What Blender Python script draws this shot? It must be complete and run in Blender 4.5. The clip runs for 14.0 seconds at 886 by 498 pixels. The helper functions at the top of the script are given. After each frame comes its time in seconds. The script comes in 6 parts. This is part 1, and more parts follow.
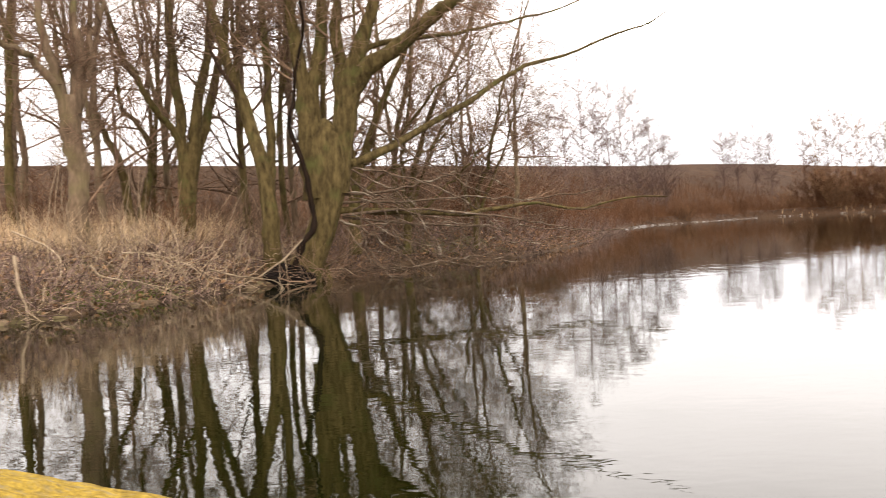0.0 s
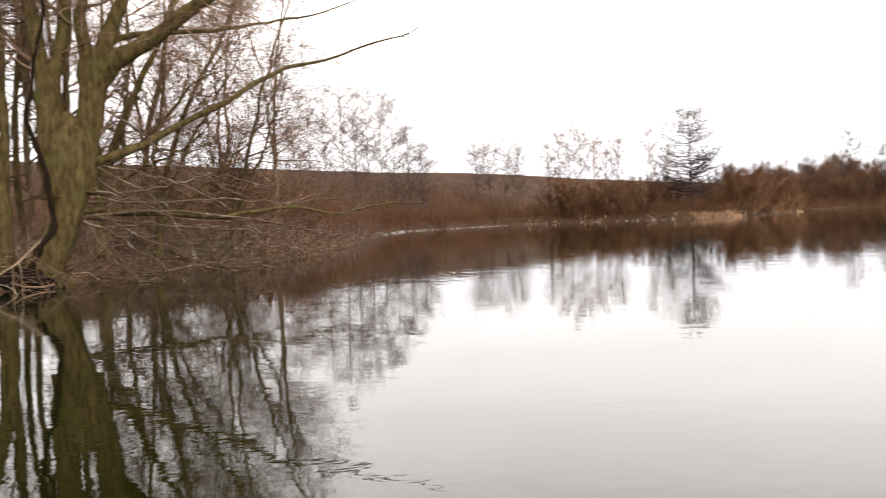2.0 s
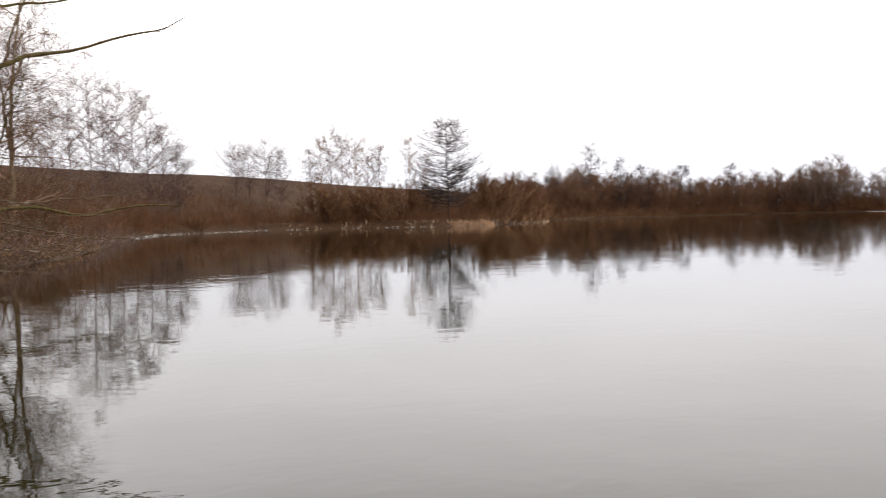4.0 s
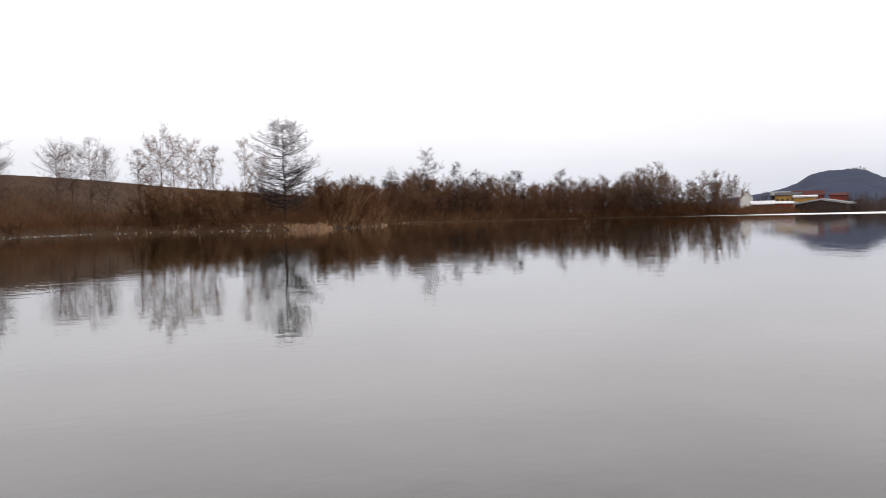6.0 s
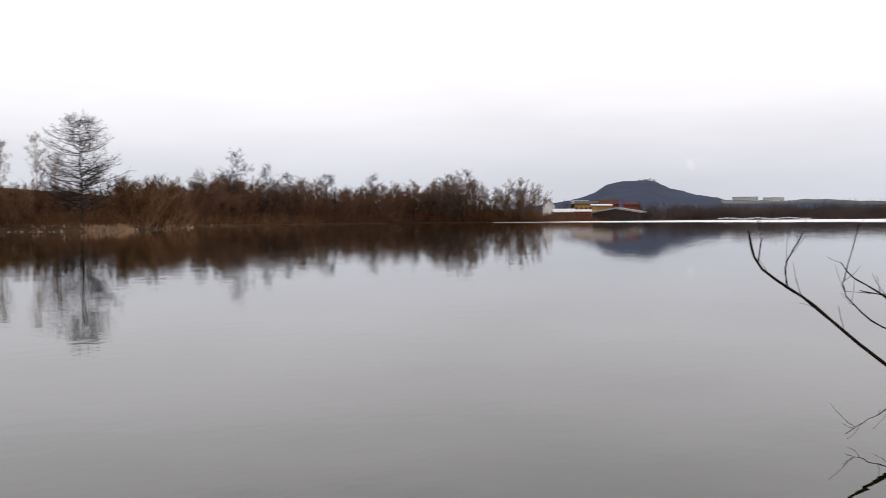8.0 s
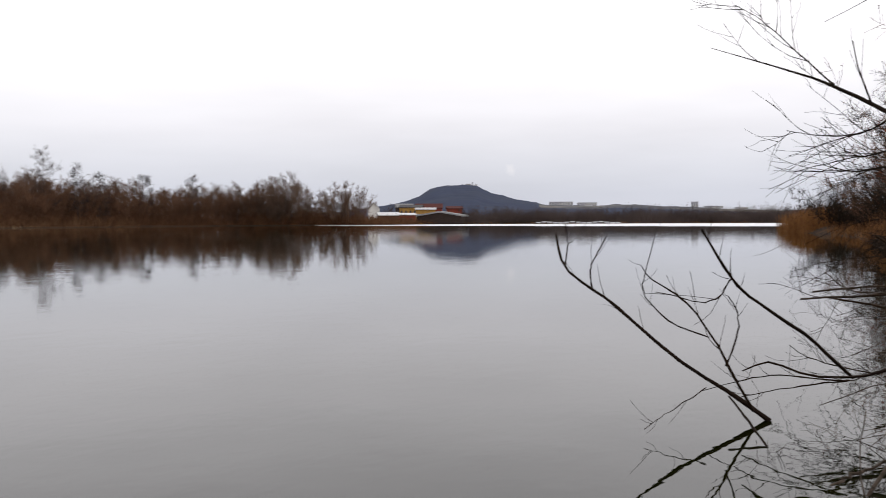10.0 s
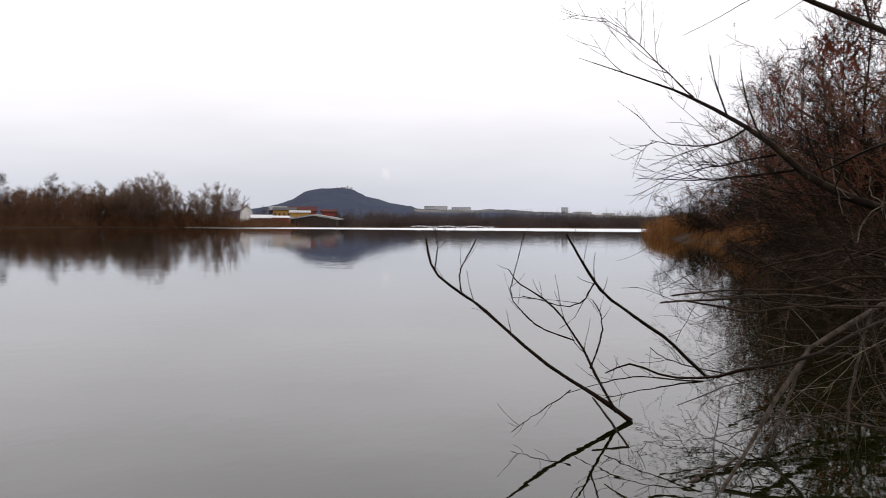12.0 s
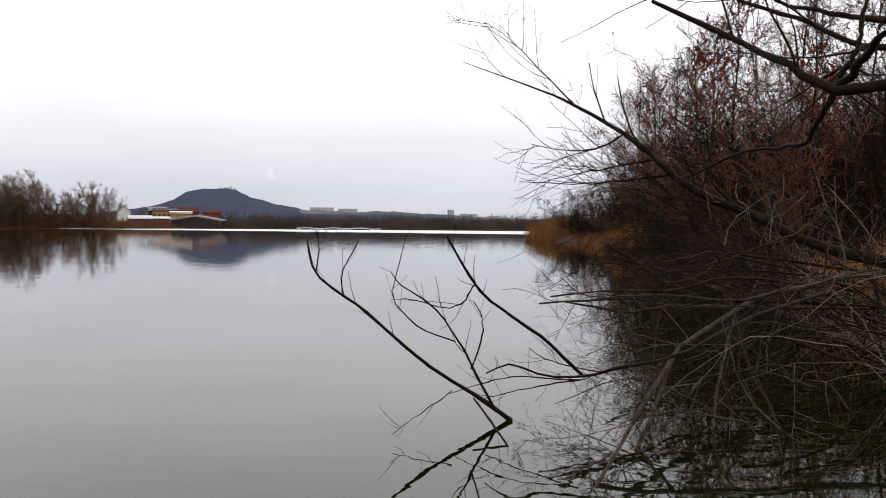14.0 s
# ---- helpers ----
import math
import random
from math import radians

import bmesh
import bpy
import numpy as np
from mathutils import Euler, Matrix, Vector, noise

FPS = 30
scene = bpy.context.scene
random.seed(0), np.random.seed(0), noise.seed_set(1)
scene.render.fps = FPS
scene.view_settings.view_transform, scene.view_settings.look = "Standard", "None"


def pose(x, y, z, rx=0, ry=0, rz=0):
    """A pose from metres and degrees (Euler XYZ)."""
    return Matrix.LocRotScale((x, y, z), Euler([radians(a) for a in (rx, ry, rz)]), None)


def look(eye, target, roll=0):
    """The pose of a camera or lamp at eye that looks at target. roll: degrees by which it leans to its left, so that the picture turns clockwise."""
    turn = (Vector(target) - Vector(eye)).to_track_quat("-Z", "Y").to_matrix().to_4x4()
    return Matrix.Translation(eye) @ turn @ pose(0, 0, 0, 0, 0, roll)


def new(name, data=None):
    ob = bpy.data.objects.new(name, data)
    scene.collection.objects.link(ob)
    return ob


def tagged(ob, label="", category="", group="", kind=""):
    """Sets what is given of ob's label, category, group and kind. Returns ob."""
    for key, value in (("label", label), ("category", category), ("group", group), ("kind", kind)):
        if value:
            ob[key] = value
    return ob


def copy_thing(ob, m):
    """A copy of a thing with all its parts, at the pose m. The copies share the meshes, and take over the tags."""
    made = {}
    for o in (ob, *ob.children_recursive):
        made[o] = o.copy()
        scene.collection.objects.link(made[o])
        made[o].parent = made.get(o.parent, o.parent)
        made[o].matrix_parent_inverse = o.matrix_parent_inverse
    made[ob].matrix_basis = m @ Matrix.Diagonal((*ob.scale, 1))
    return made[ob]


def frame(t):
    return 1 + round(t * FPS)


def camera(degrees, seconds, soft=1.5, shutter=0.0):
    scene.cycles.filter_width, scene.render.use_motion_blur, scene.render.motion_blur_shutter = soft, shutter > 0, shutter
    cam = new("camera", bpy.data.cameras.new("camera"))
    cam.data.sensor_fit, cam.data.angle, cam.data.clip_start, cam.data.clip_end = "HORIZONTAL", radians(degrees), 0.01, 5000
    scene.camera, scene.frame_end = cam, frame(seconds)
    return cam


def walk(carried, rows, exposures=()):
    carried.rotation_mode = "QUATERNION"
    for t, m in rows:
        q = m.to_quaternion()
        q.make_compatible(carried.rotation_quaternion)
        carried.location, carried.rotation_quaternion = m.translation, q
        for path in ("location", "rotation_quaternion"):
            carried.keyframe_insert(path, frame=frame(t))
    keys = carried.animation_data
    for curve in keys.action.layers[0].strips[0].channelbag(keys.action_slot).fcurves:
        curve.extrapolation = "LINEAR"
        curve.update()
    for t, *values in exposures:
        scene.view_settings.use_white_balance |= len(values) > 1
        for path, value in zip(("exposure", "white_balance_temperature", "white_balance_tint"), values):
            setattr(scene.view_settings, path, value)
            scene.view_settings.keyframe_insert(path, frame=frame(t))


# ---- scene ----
cam = camera(51.82, 14.0, soft=0.8, shutter=0.5)
PATH = [
    (0, pose(0.025, 0.137, 0.90, 88.67, 3.18, -0.00)),
    (0.5, pose(0.028, 0.138, 0.90, 88.59, 3.02, -3.35)),
    (1, pose(0.033, 0.143, 0.90, 88.46, 2.82, -7.01)),
    (1.5, pose(0.033, 0.144, 0.90, 88.36, 2.53, -10.53)),
    (2, pose(0.041, 0.148, 0.90, 88.24, 2.31, -15.02)),
    (2.5, pose(0.051, 0.159, 0.90, 88.14, 2.02, -19.06)),
    (3, pose(0.047, 0.158, 0.90, 88.13, 1.71, -22.76)),
    (3.5, pose(0.047, 0.157, 0.90, 88.14, 1.53, -26.27)),
    (4, pose(0.045, 0.158, 0.90, 88.12, 1.37, -29.93)),
    (6.5, pose(0.063, 0.108, 0.90, 88.14, 1.04, -42.67)),
    (7, pose(0.066, 0.101, 0.90, 88.15, 0.75, -45.70)),
    (7.5, pose(0.064, 0.094, 0.90, 88.12, 0.76, -48.69)),
    (8, pose(0.069, 0.089, 0.90, 88.21, 0.47, -51.84)),
    (8.5, pose(0.069, 0.086, 0.90, 88.21, 0.46, -54.46)),
    (11, pose(0.211, 0.079, 0.90, 88.49, -0.07, -67.43)),
    (11.5, pose(0.204, 0.078, 0.90, 88.53, -0.20, -69.05)),
    (12, pose(0.209, 0.073, 0.90, 88.57, -0.21, -70.61)),
    (12.5, pose(0.211, 0.070, 0.90, 88.60, -0.25, -72.28)),
    (13, pose(0.211, 0.061, 0.90, 88.65, -0.30, -74.21)),
    (13.5, pose(0.217, 0.055, 0.90, 88.69, -0.36, -76.14)),
    (14, pose(0.218, 0.053, 0.90, 88.73, -0.42, -77.72)),
]
EXPOSURES = [(0.0, 1.25, 7050, 12), (1.5, 1.1, 7000, 12), (3.0, 0.78, 6850, 12), (4.2, 0.46, 6700, 11), (6.4, 0.06, 6560, 11),
             (8.5, -0.12, 6500, 11), (11.0, -0.11, 6500, 11), (14.0, -0.05, 6500, 11)]
walk(cam, PATH, EXPOSURES)

# ---- light: a bright overcast winter sky ----
SUN_EL, SUN_AZ = radians(24), radians(160)      # azimuth clockwise from +Y


def build_sky():
    w = bpy.data.worlds.new("overcast_sky")
    w.use_nodes = True
    scene.world = w
    nt = w.node_tree
    nt.nodes.clear()
    N, L = nt.nodes.new, nt.links.new
    out, bg = N("ShaderNodeOutputWorld"), N("ShaderNodeBackground")
    sky = N("ShaderNodeTexSky")
    sky.sky_type, sky.sun_disc = "NISHITA", False
    sky.sun_elevation, sky.sun_rotation = SUN_EL, SUN_AZ
    scale = N("ShaderNodeVectorMath")
    scale.operation = "SCALE"
    scale.inputs[3].default_value = 0.1
    L(sky.outputs[0], scale.inputs[0])
    co, sep = N("ShaderNodeTexCoord"), N("ShaderNodeSeparateXYZ")
    L(co.outputs["Generated"], sep.inputs[0])
    # the cloud deck: bluish and dimmer low down, bright above
    ramp = N("ShaderNodeValToRGB")
    e = ramp.color_ramp.elements
    e[0].position, e[0].color = 0.0, (0.72, 0.745, 0.84, 1)
    e[1].position, e[1].color = 1.0, (1.46, 1.42, 1.43, 1)
    for p, c in ((0.03, (0.74, 0.765, 0.86)), (0.06, (0.84, 0.85, 0.925)), (0.1, (1.015, 1.0, 1.05)), (0.16, (1.26, 1.23, 1.255)), (0.27, (1.53, 1.49, 1.51))):
        k = e.new(p)
        k.color = (*c, 1)
    L(sep.outputs["Z"], ramp.inputs[0])
    # soft billows, drawn out along the horizon
    mp = N("ShaderNodeMapping")
    mp.inputs["Scale"].default_value = (1.0, 1.0, 5.5)
    L(co.outputs["Generated"], mp.inputs[0])
    tex = N("ShaderNodeTexNoise")
    tex.inputs["Scale"].default_value, tex.inputs["Detail"].default_value, tex.inputs["Roughness"].default_value = 3.2, 5, 0.5
    L(mp.outputs[0], tex.inputs["Vector"])
    mr = N("ShaderNodeMapRange")
    mr.inputs["From Min"].default_value, mr.inputs["From Max"].default_value = 0.32, 0.68
    mr.inputs["To Min"].default_value, mr.inputs["To Max"].default_value = 0.95, 1.05
    L(tex.outputs["Fac"], mr.inputs["Value"])
    clouds = N("ShaderNodeVectorMath")
    clouds.operation = "SCALE"
    L(ramp.outputs[0], clouds.inputs[0])
    L(mr.outputs[0], clouds.inputs[3])
    # one small white cloud low over the hills
    away, warp, puff = N("ShaderNodeVectorMath"), N("ShaderNodeTexNoise"), N("ShaderNodeMapRange")
    away.operation = "DISTANCE"
    az, el = radians(67.0), 0.0577
    away.inputs[1].default_value = (math.sin(az) * math.cos(el), math.cos(az) * math.cos(el), math.sin(el))
    L(co.outputs["Generated"], away.inputs[0])
    warp.inputs["Scale"].default_value, warp.inputs["Detail"].default_value = 120, 3
    L(co.outputs["Generated"], warp.inputs["Vector"])
    edge = N("ShaderNodeMath")
    edge.operation, edge.inputs[1].default_value = "MULTIPLY_ADD", -0.012
    L(warp.outputs["Fac"], edge.inputs[0])
    L(away.outputs["Value"], edge.inputs[2])
    puff.inputs["From Min"].default_value, puff.inputs["From Max"].default_value = 0.0005, -0.004
    puff.inputs["To Min"].default_value, puff.inputs["To Max"].default_value = 0.0, 1.0
    L(edge.outputs[0], puff.inputs["Value"])
    white = N("ShaderNodeMix")
    white.data_type = "RGBA"
    white.inputs[7].default_value = (0.92, 0.915, 0.97, 1)
    L(puff.outputs[0], white.inputs[0])
    L(clouds.outputs[0], white.inputs[6])
    mix = N("ShaderNodeMix")
    mix.data_type = "RGBA"
    mix.inputs[0].default_value = 0.9
    L(scale.outputs[0], mix.inputs[6])
    L(white.outputs[2], mix.inputs[7])
    L(mix.outputs[2], bg.inputs[0])
    bg.inputs[1].default_value = 1.0
    L(bg.outputs[0], out.inputs[0])


build_sky()
sun = new("sun", bpy.data.lights.new("sun", "SUN"))
sun.data.energy, sun.data.angle, sun.data.color = 0.55, radians(25), (1.0, 0.95, 0.88)
sun.matrix_world = look((0, 0, 50), (-50 * math.sin(SUN_AZ) * math.cos(SUN_EL), -50 * math.cos(SUN_AZ) * math.cos(SUN_EL), 50 - 50 * math.sin(SUN_EL)))


# ---- materials ----
def material(name, dark, light, scale=6.0, detail=6, rough=0.85, bump=0.3, bump_dist=0.01, stretch=(1, 1, 1), spots=None, spot_scale=2.0, spot_at=(0.5, 0.65), vary=0.0, spec=0.08):
    """Noise between two colours, a second broader noise with patches of a third, and relief."""
    m = bpy.data.materials.new(name)
    m.use_nodes = True
    nt = m.node_tree
    N, L = nt.nodes.new, nt.links.new
    b = nt.nodes["Principled BSDF"]
    b.inputs["Roughness"].default_value = rough
    b.inputs["Specular IOR Level"].default_value = spec
    co, mp = N("ShaderNodeTexCoord"), N("ShaderNodeMapping")
    mp.inputs["Scale"].default_value = stretch
    L(co.outputs["Object"], mp.inputs[0])
    t1 = N("ShaderNodeTexNoise")
    t1.inputs["Scale"].default_value, t1.inputs["Detail"].default_value, t1.inputs["Roughness"].default_value = scale, detail, 0.65
    L(mp.outputs[0], t1.inputs["Vector"])
    r = N("ShaderNodeValToRGB")
    r.color_ramp.elements[0].position, r.color_ramp.elements[1].position = 0.3, 0.7
    r.color_ramp.elements[0].color, r.color_ramp.elements[1].color = (*dark, 1), (*light, 1)
    L(t1.outputs["Fac"], r.inputs[0])
    col = r.outputs[0]
    if spots:
        t2 = N("ShaderNodeTexNoise")
        t2.inputs["Scale"].default_value, t2.inputs["Detail"].default_value = spot_scale, 5
        L(co.outputs["Object"], t2.inputs["Vector"])
        f = N("ShaderNodeMapRange")
        f.inputs["From Min"].default_value, f.inputs["From Max"].default_value = spot_at
        L(t2.outputs["Fac"], f.inputs["Value"])
        mx = N("ShaderNodeMix")
        mx.data_type = "RGBA"
        L(f.outputs[0], mx.inputs[0])
        L(col, mx.inputs[6])
        mx.inputs[7].default_value = (*spots, 1)
        col = mx.outputs[2]
    if vary:
        info, geo, add = N("ShaderNodeObjectInfo"), N("ShaderNodeNewGeometry"), N("ShaderNodeMath")
        add.operation = "ADD"
        L(info.outputs["Random"], add.inputs[0])
        L(geo.outputs["Random Per Island"], add.inputs[1])
        f2, hsv = N("ShaderNodeMapRange"), N("ShaderNodeHueSaturation")
        f2.inputs["From Max"].default_value = 2.0
        f2.inputs["To Min"].default_value, f2.inputs["To Max"].default_value = 1 - vary, 1 + vary
        L(add.outputs[0], f2.inputs["Value"])
        L(f2.outputs[0], hsv.inputs["Value"])
        L(col, hsv.inputs["Color"])
        col = hsv.outputs[0]
    L(col, b.inputs["Base Color"])
    if bump:
        bp = N("ShaderNodeBump")
        bp.inputs["Strength"].default_value, bp.inputs["Distance"].default_value = bump, bump_dist
        L(t1.outputs["Fac"], bp.inputs["Height"])
        L(bp.outputs[0], b.inputs["Normal"])
    return m


def water_material():
    """Calm, murky pond water."""
    m = bpy.data.materials.new("pond_water")
    m.use_nodes = True
    nt = m.node_tree
    N, L = nt.nodes.new, nt.links.new
    b = nt.nodes["Principled BSDF"]
    b.inputs["Base Color"].default_value = (0.0034, 0.0046, 0.0003, 1)
    b.inputs["Roughness"].default_value = 0.02
    b.inputs["IOR"].default_value = 1.333
    co = N("ShaderNodeTexCoord")

    def waves(scale, amp, detail, stretch, turn):
        mp, t, k = N("ShaderNodeMapping"), N("ShaderNodeTexNoise"), N("ShaderNodeMath")
        mp.inputs["Scale"].default_value = stretch
        mp.inputs["Rotation"].default_value = (0, 0, turn)
        L(co.outputs["Object"], mp.inputs[0])
        L(mp.outputs[0], t.inputs["Vector"])
        t.inputs["Scale"].default_value, t.inputs["Detail"].default_value = scale, detail
        k.operation, k.inputs[1].default_value = "MULTIPLY", amp
        L(t.outputs["Fac"], k.inputs[0])
        return k.outputs[0]

    def join(a, c, op="ADD"):
        k = N("ShaderNodeMath")
        k.operation = op
        L(a, k.inputs[0])
        L(c, k.inputs[1])
        return k.outputs[0]

    calm = join(join(join(waves(4.2, 0.0008, 2, (1, 1, 1), 0.3), waves(11, 0.00026, 1, (1, 1.6, 1), 0.2)), waves(1.4, 0.0016, 2, (1, 1.5, 1), 0.9)), waves(0.3, 0.003, 2, (1, 1, 1), 0.5))
    bp = N("ShaderNodeBump")
    bp.inputs["Strength"].default_value, bp.inputs["Distance"].default_value = 1.0, 1.0
    L(calm, bp.inputs["Height"])
    L(bp.outputs[0], b.inputs["Normal"])
    return m


WATER = water_material()
BARK = material("alder_bark", (0.022, 0.0145, 0.006), (0.15, 0.11, 0.045), 11, 10, 0.92, 1.0, 0.07, (1, 1, 0.3), spots=(0.082, 0.08, 0.026), spot_scale=2.6, spot_at=(0.53, 0.72))
BARK_LOW = material("dead_limb_bark", (0.038, 0.025, 0.016), (0.165, 0.115, 0.078), 18, 9, 0.9, 0.8, 0.02, (1, 1, 0.3), spots=(0.24, 0.20, 0.15), spot_scale=5, spot_at=(0.56, 0.68))
BARK_PALE = material("pale_bark", (0.065, 0.042, 0.026), (0.225, 0.16, 0.105), 12, 9, 0.92, 0.8, 0.03, (1, 1, 0.18), spots=(0.15, 0.125, 0.06), spot_scale=1.9, spot_at=(0.5, 0.7))
TWIG = material("brown_twigs", (0.076, 0.046, 0.03), (0.24, 0.154, 0.1), 3, 4, 0.85, 0, vary=0.75)
TWIG_PALE = material("pale_dead_twigs", (0.2, 0.14, 0.09), (0.4, 0.31, 0.21), 5, 4, 0.85, 0, vary=0.6)
TWIG_FAR = material("reddish_brush", (0.056, 0.026, 0.0132), (0.145, 0.071, 0.0355), 0.4, 4, 0.9, 0, vary=0.35)
TWIG_BELT = material("dark_red_brush", (0.08, 0.04, 0.0235), (0.175, 0.096, 0.058), 0.1, 4, 0.9, 0, vary=0.35)
TWIG_WILLOW = material("willow_twigs", (0.105, 0.054, 0.028), (0.225, 0.126, 0.068), 0.5, 4, 0.9, 0, vary=0.35)
TWIG_HAZE = material("distant_brush", (0.03, 0.023, 0.022), (0.068, 0.052, 0.047), 0.05, 4, 0.9, 0, vary=0.4)
TWIG_BIRCH = material("birch_twigs", (0.085, 0.055, 0.046), (0.17, 0.115, 0.097), 0.5, 4, 0.9, 0, vary=0.2)
TWIG_DARK = material("near_black_twigs", (0.005, 0.0026, 0.0013), (0.021, 0.0115, 0.006), 8, 6, 0.7, 0.4, 0.004, (1, 1, 0.5), vary=0.3, spec=0.08)
TWIG_GREY = material("grey_dead_twigs", (0.05, 0.041, 0.033), (0.2, 0.163, 0.13), 10, 4, 0.85, 0, vary=0.4)
TWIG_MID = material("dull_brown_twigs", (0.005, 0.003, 0.0018), (0.034, 0.021, 0.013), 6, 4, 0.85, 0, vary=0.8, spec=0.04)
TWIG_HEAP = material("purplish_dead_canes", (0.06, 0.038, 0.031), (0.25, 0.17, 0.137), 4, 4, 0.88, 0, vary=0.85)
TWIG_DUSK = material("greyish_far_twigs", (0.09, 0.055, 0.04), (0.175, 0.115, 0.083), 0.2, 4, 0.9, 0, vary=0.3)
BOUGH = material("dark_willow_bark", (0.004, 0.0024, 0.0014), (0.02, 0.012, 0.007), 14, 8, 0.85, 0.9, 0.02, (1, 1, 0.4), spots=(0.034, 0.026, 0.015), spot_scale=5, spot_at=(0.56, 0.7))
TWIG_SHORE = material("far_shore_brush", (0.042, 0.031, 0.028), (0.085, 0.064, 0.057), 0.05, 4, 0.9, 0, vary=0.3)
PEBBLE = material("pale_shore_stone", (0.12, 0.11, 0.1), (0.34, 0.32, 0.3), 2.0, 5, 0.85, 0.2, 0.02, vary=0.3)
# black that stands in for the shade in the hollow under the alder
HOLLOW_SHADE = material("hollow_shade_black", (0.004, 0.003, 0.0025), (0.014, 0.010, 0.008), 9, 6, 0.8, 0.8, 0.02, spec=0.05)
DEADWOOD = material("grey_deadwood", (0.006, 0.004, 0.003), (0.075, 0.055, 0.041), 30, 9, 0.8, 0.8, 0.004, (1, 1, 0.35), spots=(0.02, 0.017, 0.011), spot_scale=14, spot_at=(0.5, 0.66))
REED = material("dry_reed", (0.19, 0.085, 0.028), (0.37, 0.195, 0.075), 2.5, 4, 0.85, 0, vary=0.35)
REED_RUST = material("rusty_reed", (0.135, 0.055, 0.018), (0.27, 0.13, 0.046), 2.5, 4, 0.85, 0, vary=0.4)
REED_PALE = material("bleached_reed", (0.24, 0.14, 0.08), (0.42, 0.27, 0.165), 2.5, 4, 0.85, 0, vary=0.35)
GRASS_DRY = material("dry_grass", (0.34, 0.23, 0.13), (0.62, 0.46, 0.29), 1.8, 4, 0.9, 0, vary=0.35)
LEAF_RED = material("withered_leaves", (0.075, 0.017, 0.009), (0.235, 0.053, 0.025), 1.5, 3, 0.8, 0, vary=0.4)
BANK = material("bank_soil_and_litter", (0.024, 0.015, 0.009), (0.11, 0.07, 0.041), 1.7, 9, 0.95, 0.8, 0.12, spots=(0.16, 0.15, 0.06), spot_scale=0.25, spot_at=(0.55, 0.7))
SOIL_WET = material("dark_wet_soil", (0.012, 0.008, 0.0055), (0.05, 0.03, 0.018), 2.3, 9, 0.9, 0.8, 0.1, spots=(0.075, 0.04, 0.018), spot_scale=0.7, spot_at=(0.5, 0.7))
LITTER = material("fallen_leaves", (0.09, 0.048, 0.024), (0.34, 0.205, 0.115), 3, 4, 0.9, 0, vary=0.6)
MOSS = material("green_moss", (0.07, 0.085, 0.02), (0.16, 0.17, 0.05), 6, 4, 0.95, 0, vary=0.3)
LICHEN = material("yellow_lichen_stone", (0.13, 0.085, 0.018), (0.44, 0.30, 0.05), 34, 10, 0.95, 1.0, 0.02, spots=(0.24, 0.19, 0.10), spot_scale=26, spot_at=(0.50, 0.72))


# ---- geometry helpers ----
def mesh_of(name, verts, faces, mat):
    """verts (n,3) and quads (m,4) as numpy arrays."""
    me = bpy.data.meshes.new(name)
    me.vertices.add(len(verts))
    me.vertices.foreach_set("co", np.ascontiguousarray(verts, dtype=np.float32).ravel())
    k = faces.shape[1]
    me.loops.add(faces.size)
    me.loops.foreach_set("vertex_index", np.ascontiguousarray(faces, dtype=np.int32).ravel())
    me.polygons.add(len(faces))
    me.polygons.foreach_set("loop_start", np.arange(0, faces.size, k, dtype=np.int32))
    me.polygons.foreach_set("use_smooth", np.ones(len(faces), dtype=bool))
    me.update(calc_edges=True)
    me.materials.append(mat)
    return me


def unit(a):
    return a / np.maximum(np.linalg.norm(a, axis=-1, keepdims=True), 1e-9)


def tube_arrays(P, R, sides, rng, rough=0.0):
    """Tapered tubes round polylines P (n,k,3) with radii R (n,k)."""
    n, k, _ = P.shape
    T = np.empty_like(P)
    T[:, 1:-1] = P[:, 2:] - P[:, :-2]
    T[:, 0], T[:, -1] = P[:, 1] - P[:, 0], P[:, -1] - P[:, -2]
    T = unit(T)
    ref = unit(rng.normal(size=(n, 1, 3)) + np.array([0.3, 0.2, 0.0]))
    U = unit(np.cross(T, np.broadcast_to(ref, T.shape)))
    V = np.cross(T, U)
    a = np.arange(sides) * 2 * np.pi / sides
    rr = R[:, :, None, None] * (1 + rough * rng.normal(size=(n, k, sides, 1)))
    verts = P[:, :, None] + rr * (np.cos(a)[:, None] * U[:, :, None] + np.sin(a)[:, None] * V[:, :, None])
    i = np.arange(n)[:, None, None] * k * sides
    j = np.arange(k - 1)[None, :, None] * sides
    s = np.arange(sides)[None, None, :]
    q = i + j
    s2 = (s + 1) % sides
    faces = np.stack([q + s, q + s2, q + sides + s2, q + sides + s], -1).reshape(-1, 4)
    return verts.reshape(-1, 3), faces


def tubes(name, groups, mat, rng, rough=0.0):
    """groups: (P, R, sides); one mesh of all of them."""
    vs, fs, o = [], [], 0
    for P, R, sides in groups:
        if len(P) == 0:
            continue
        v, f = tube_arrays(np.asarray(P, float), np.asarray(R, float), sides, rng, rough)
        vs.append(v)
        fs.append(f + o)
        o += len(v)
    return mesh_of(name, np.concatenate(vs), np.concatenate(fs), mat)


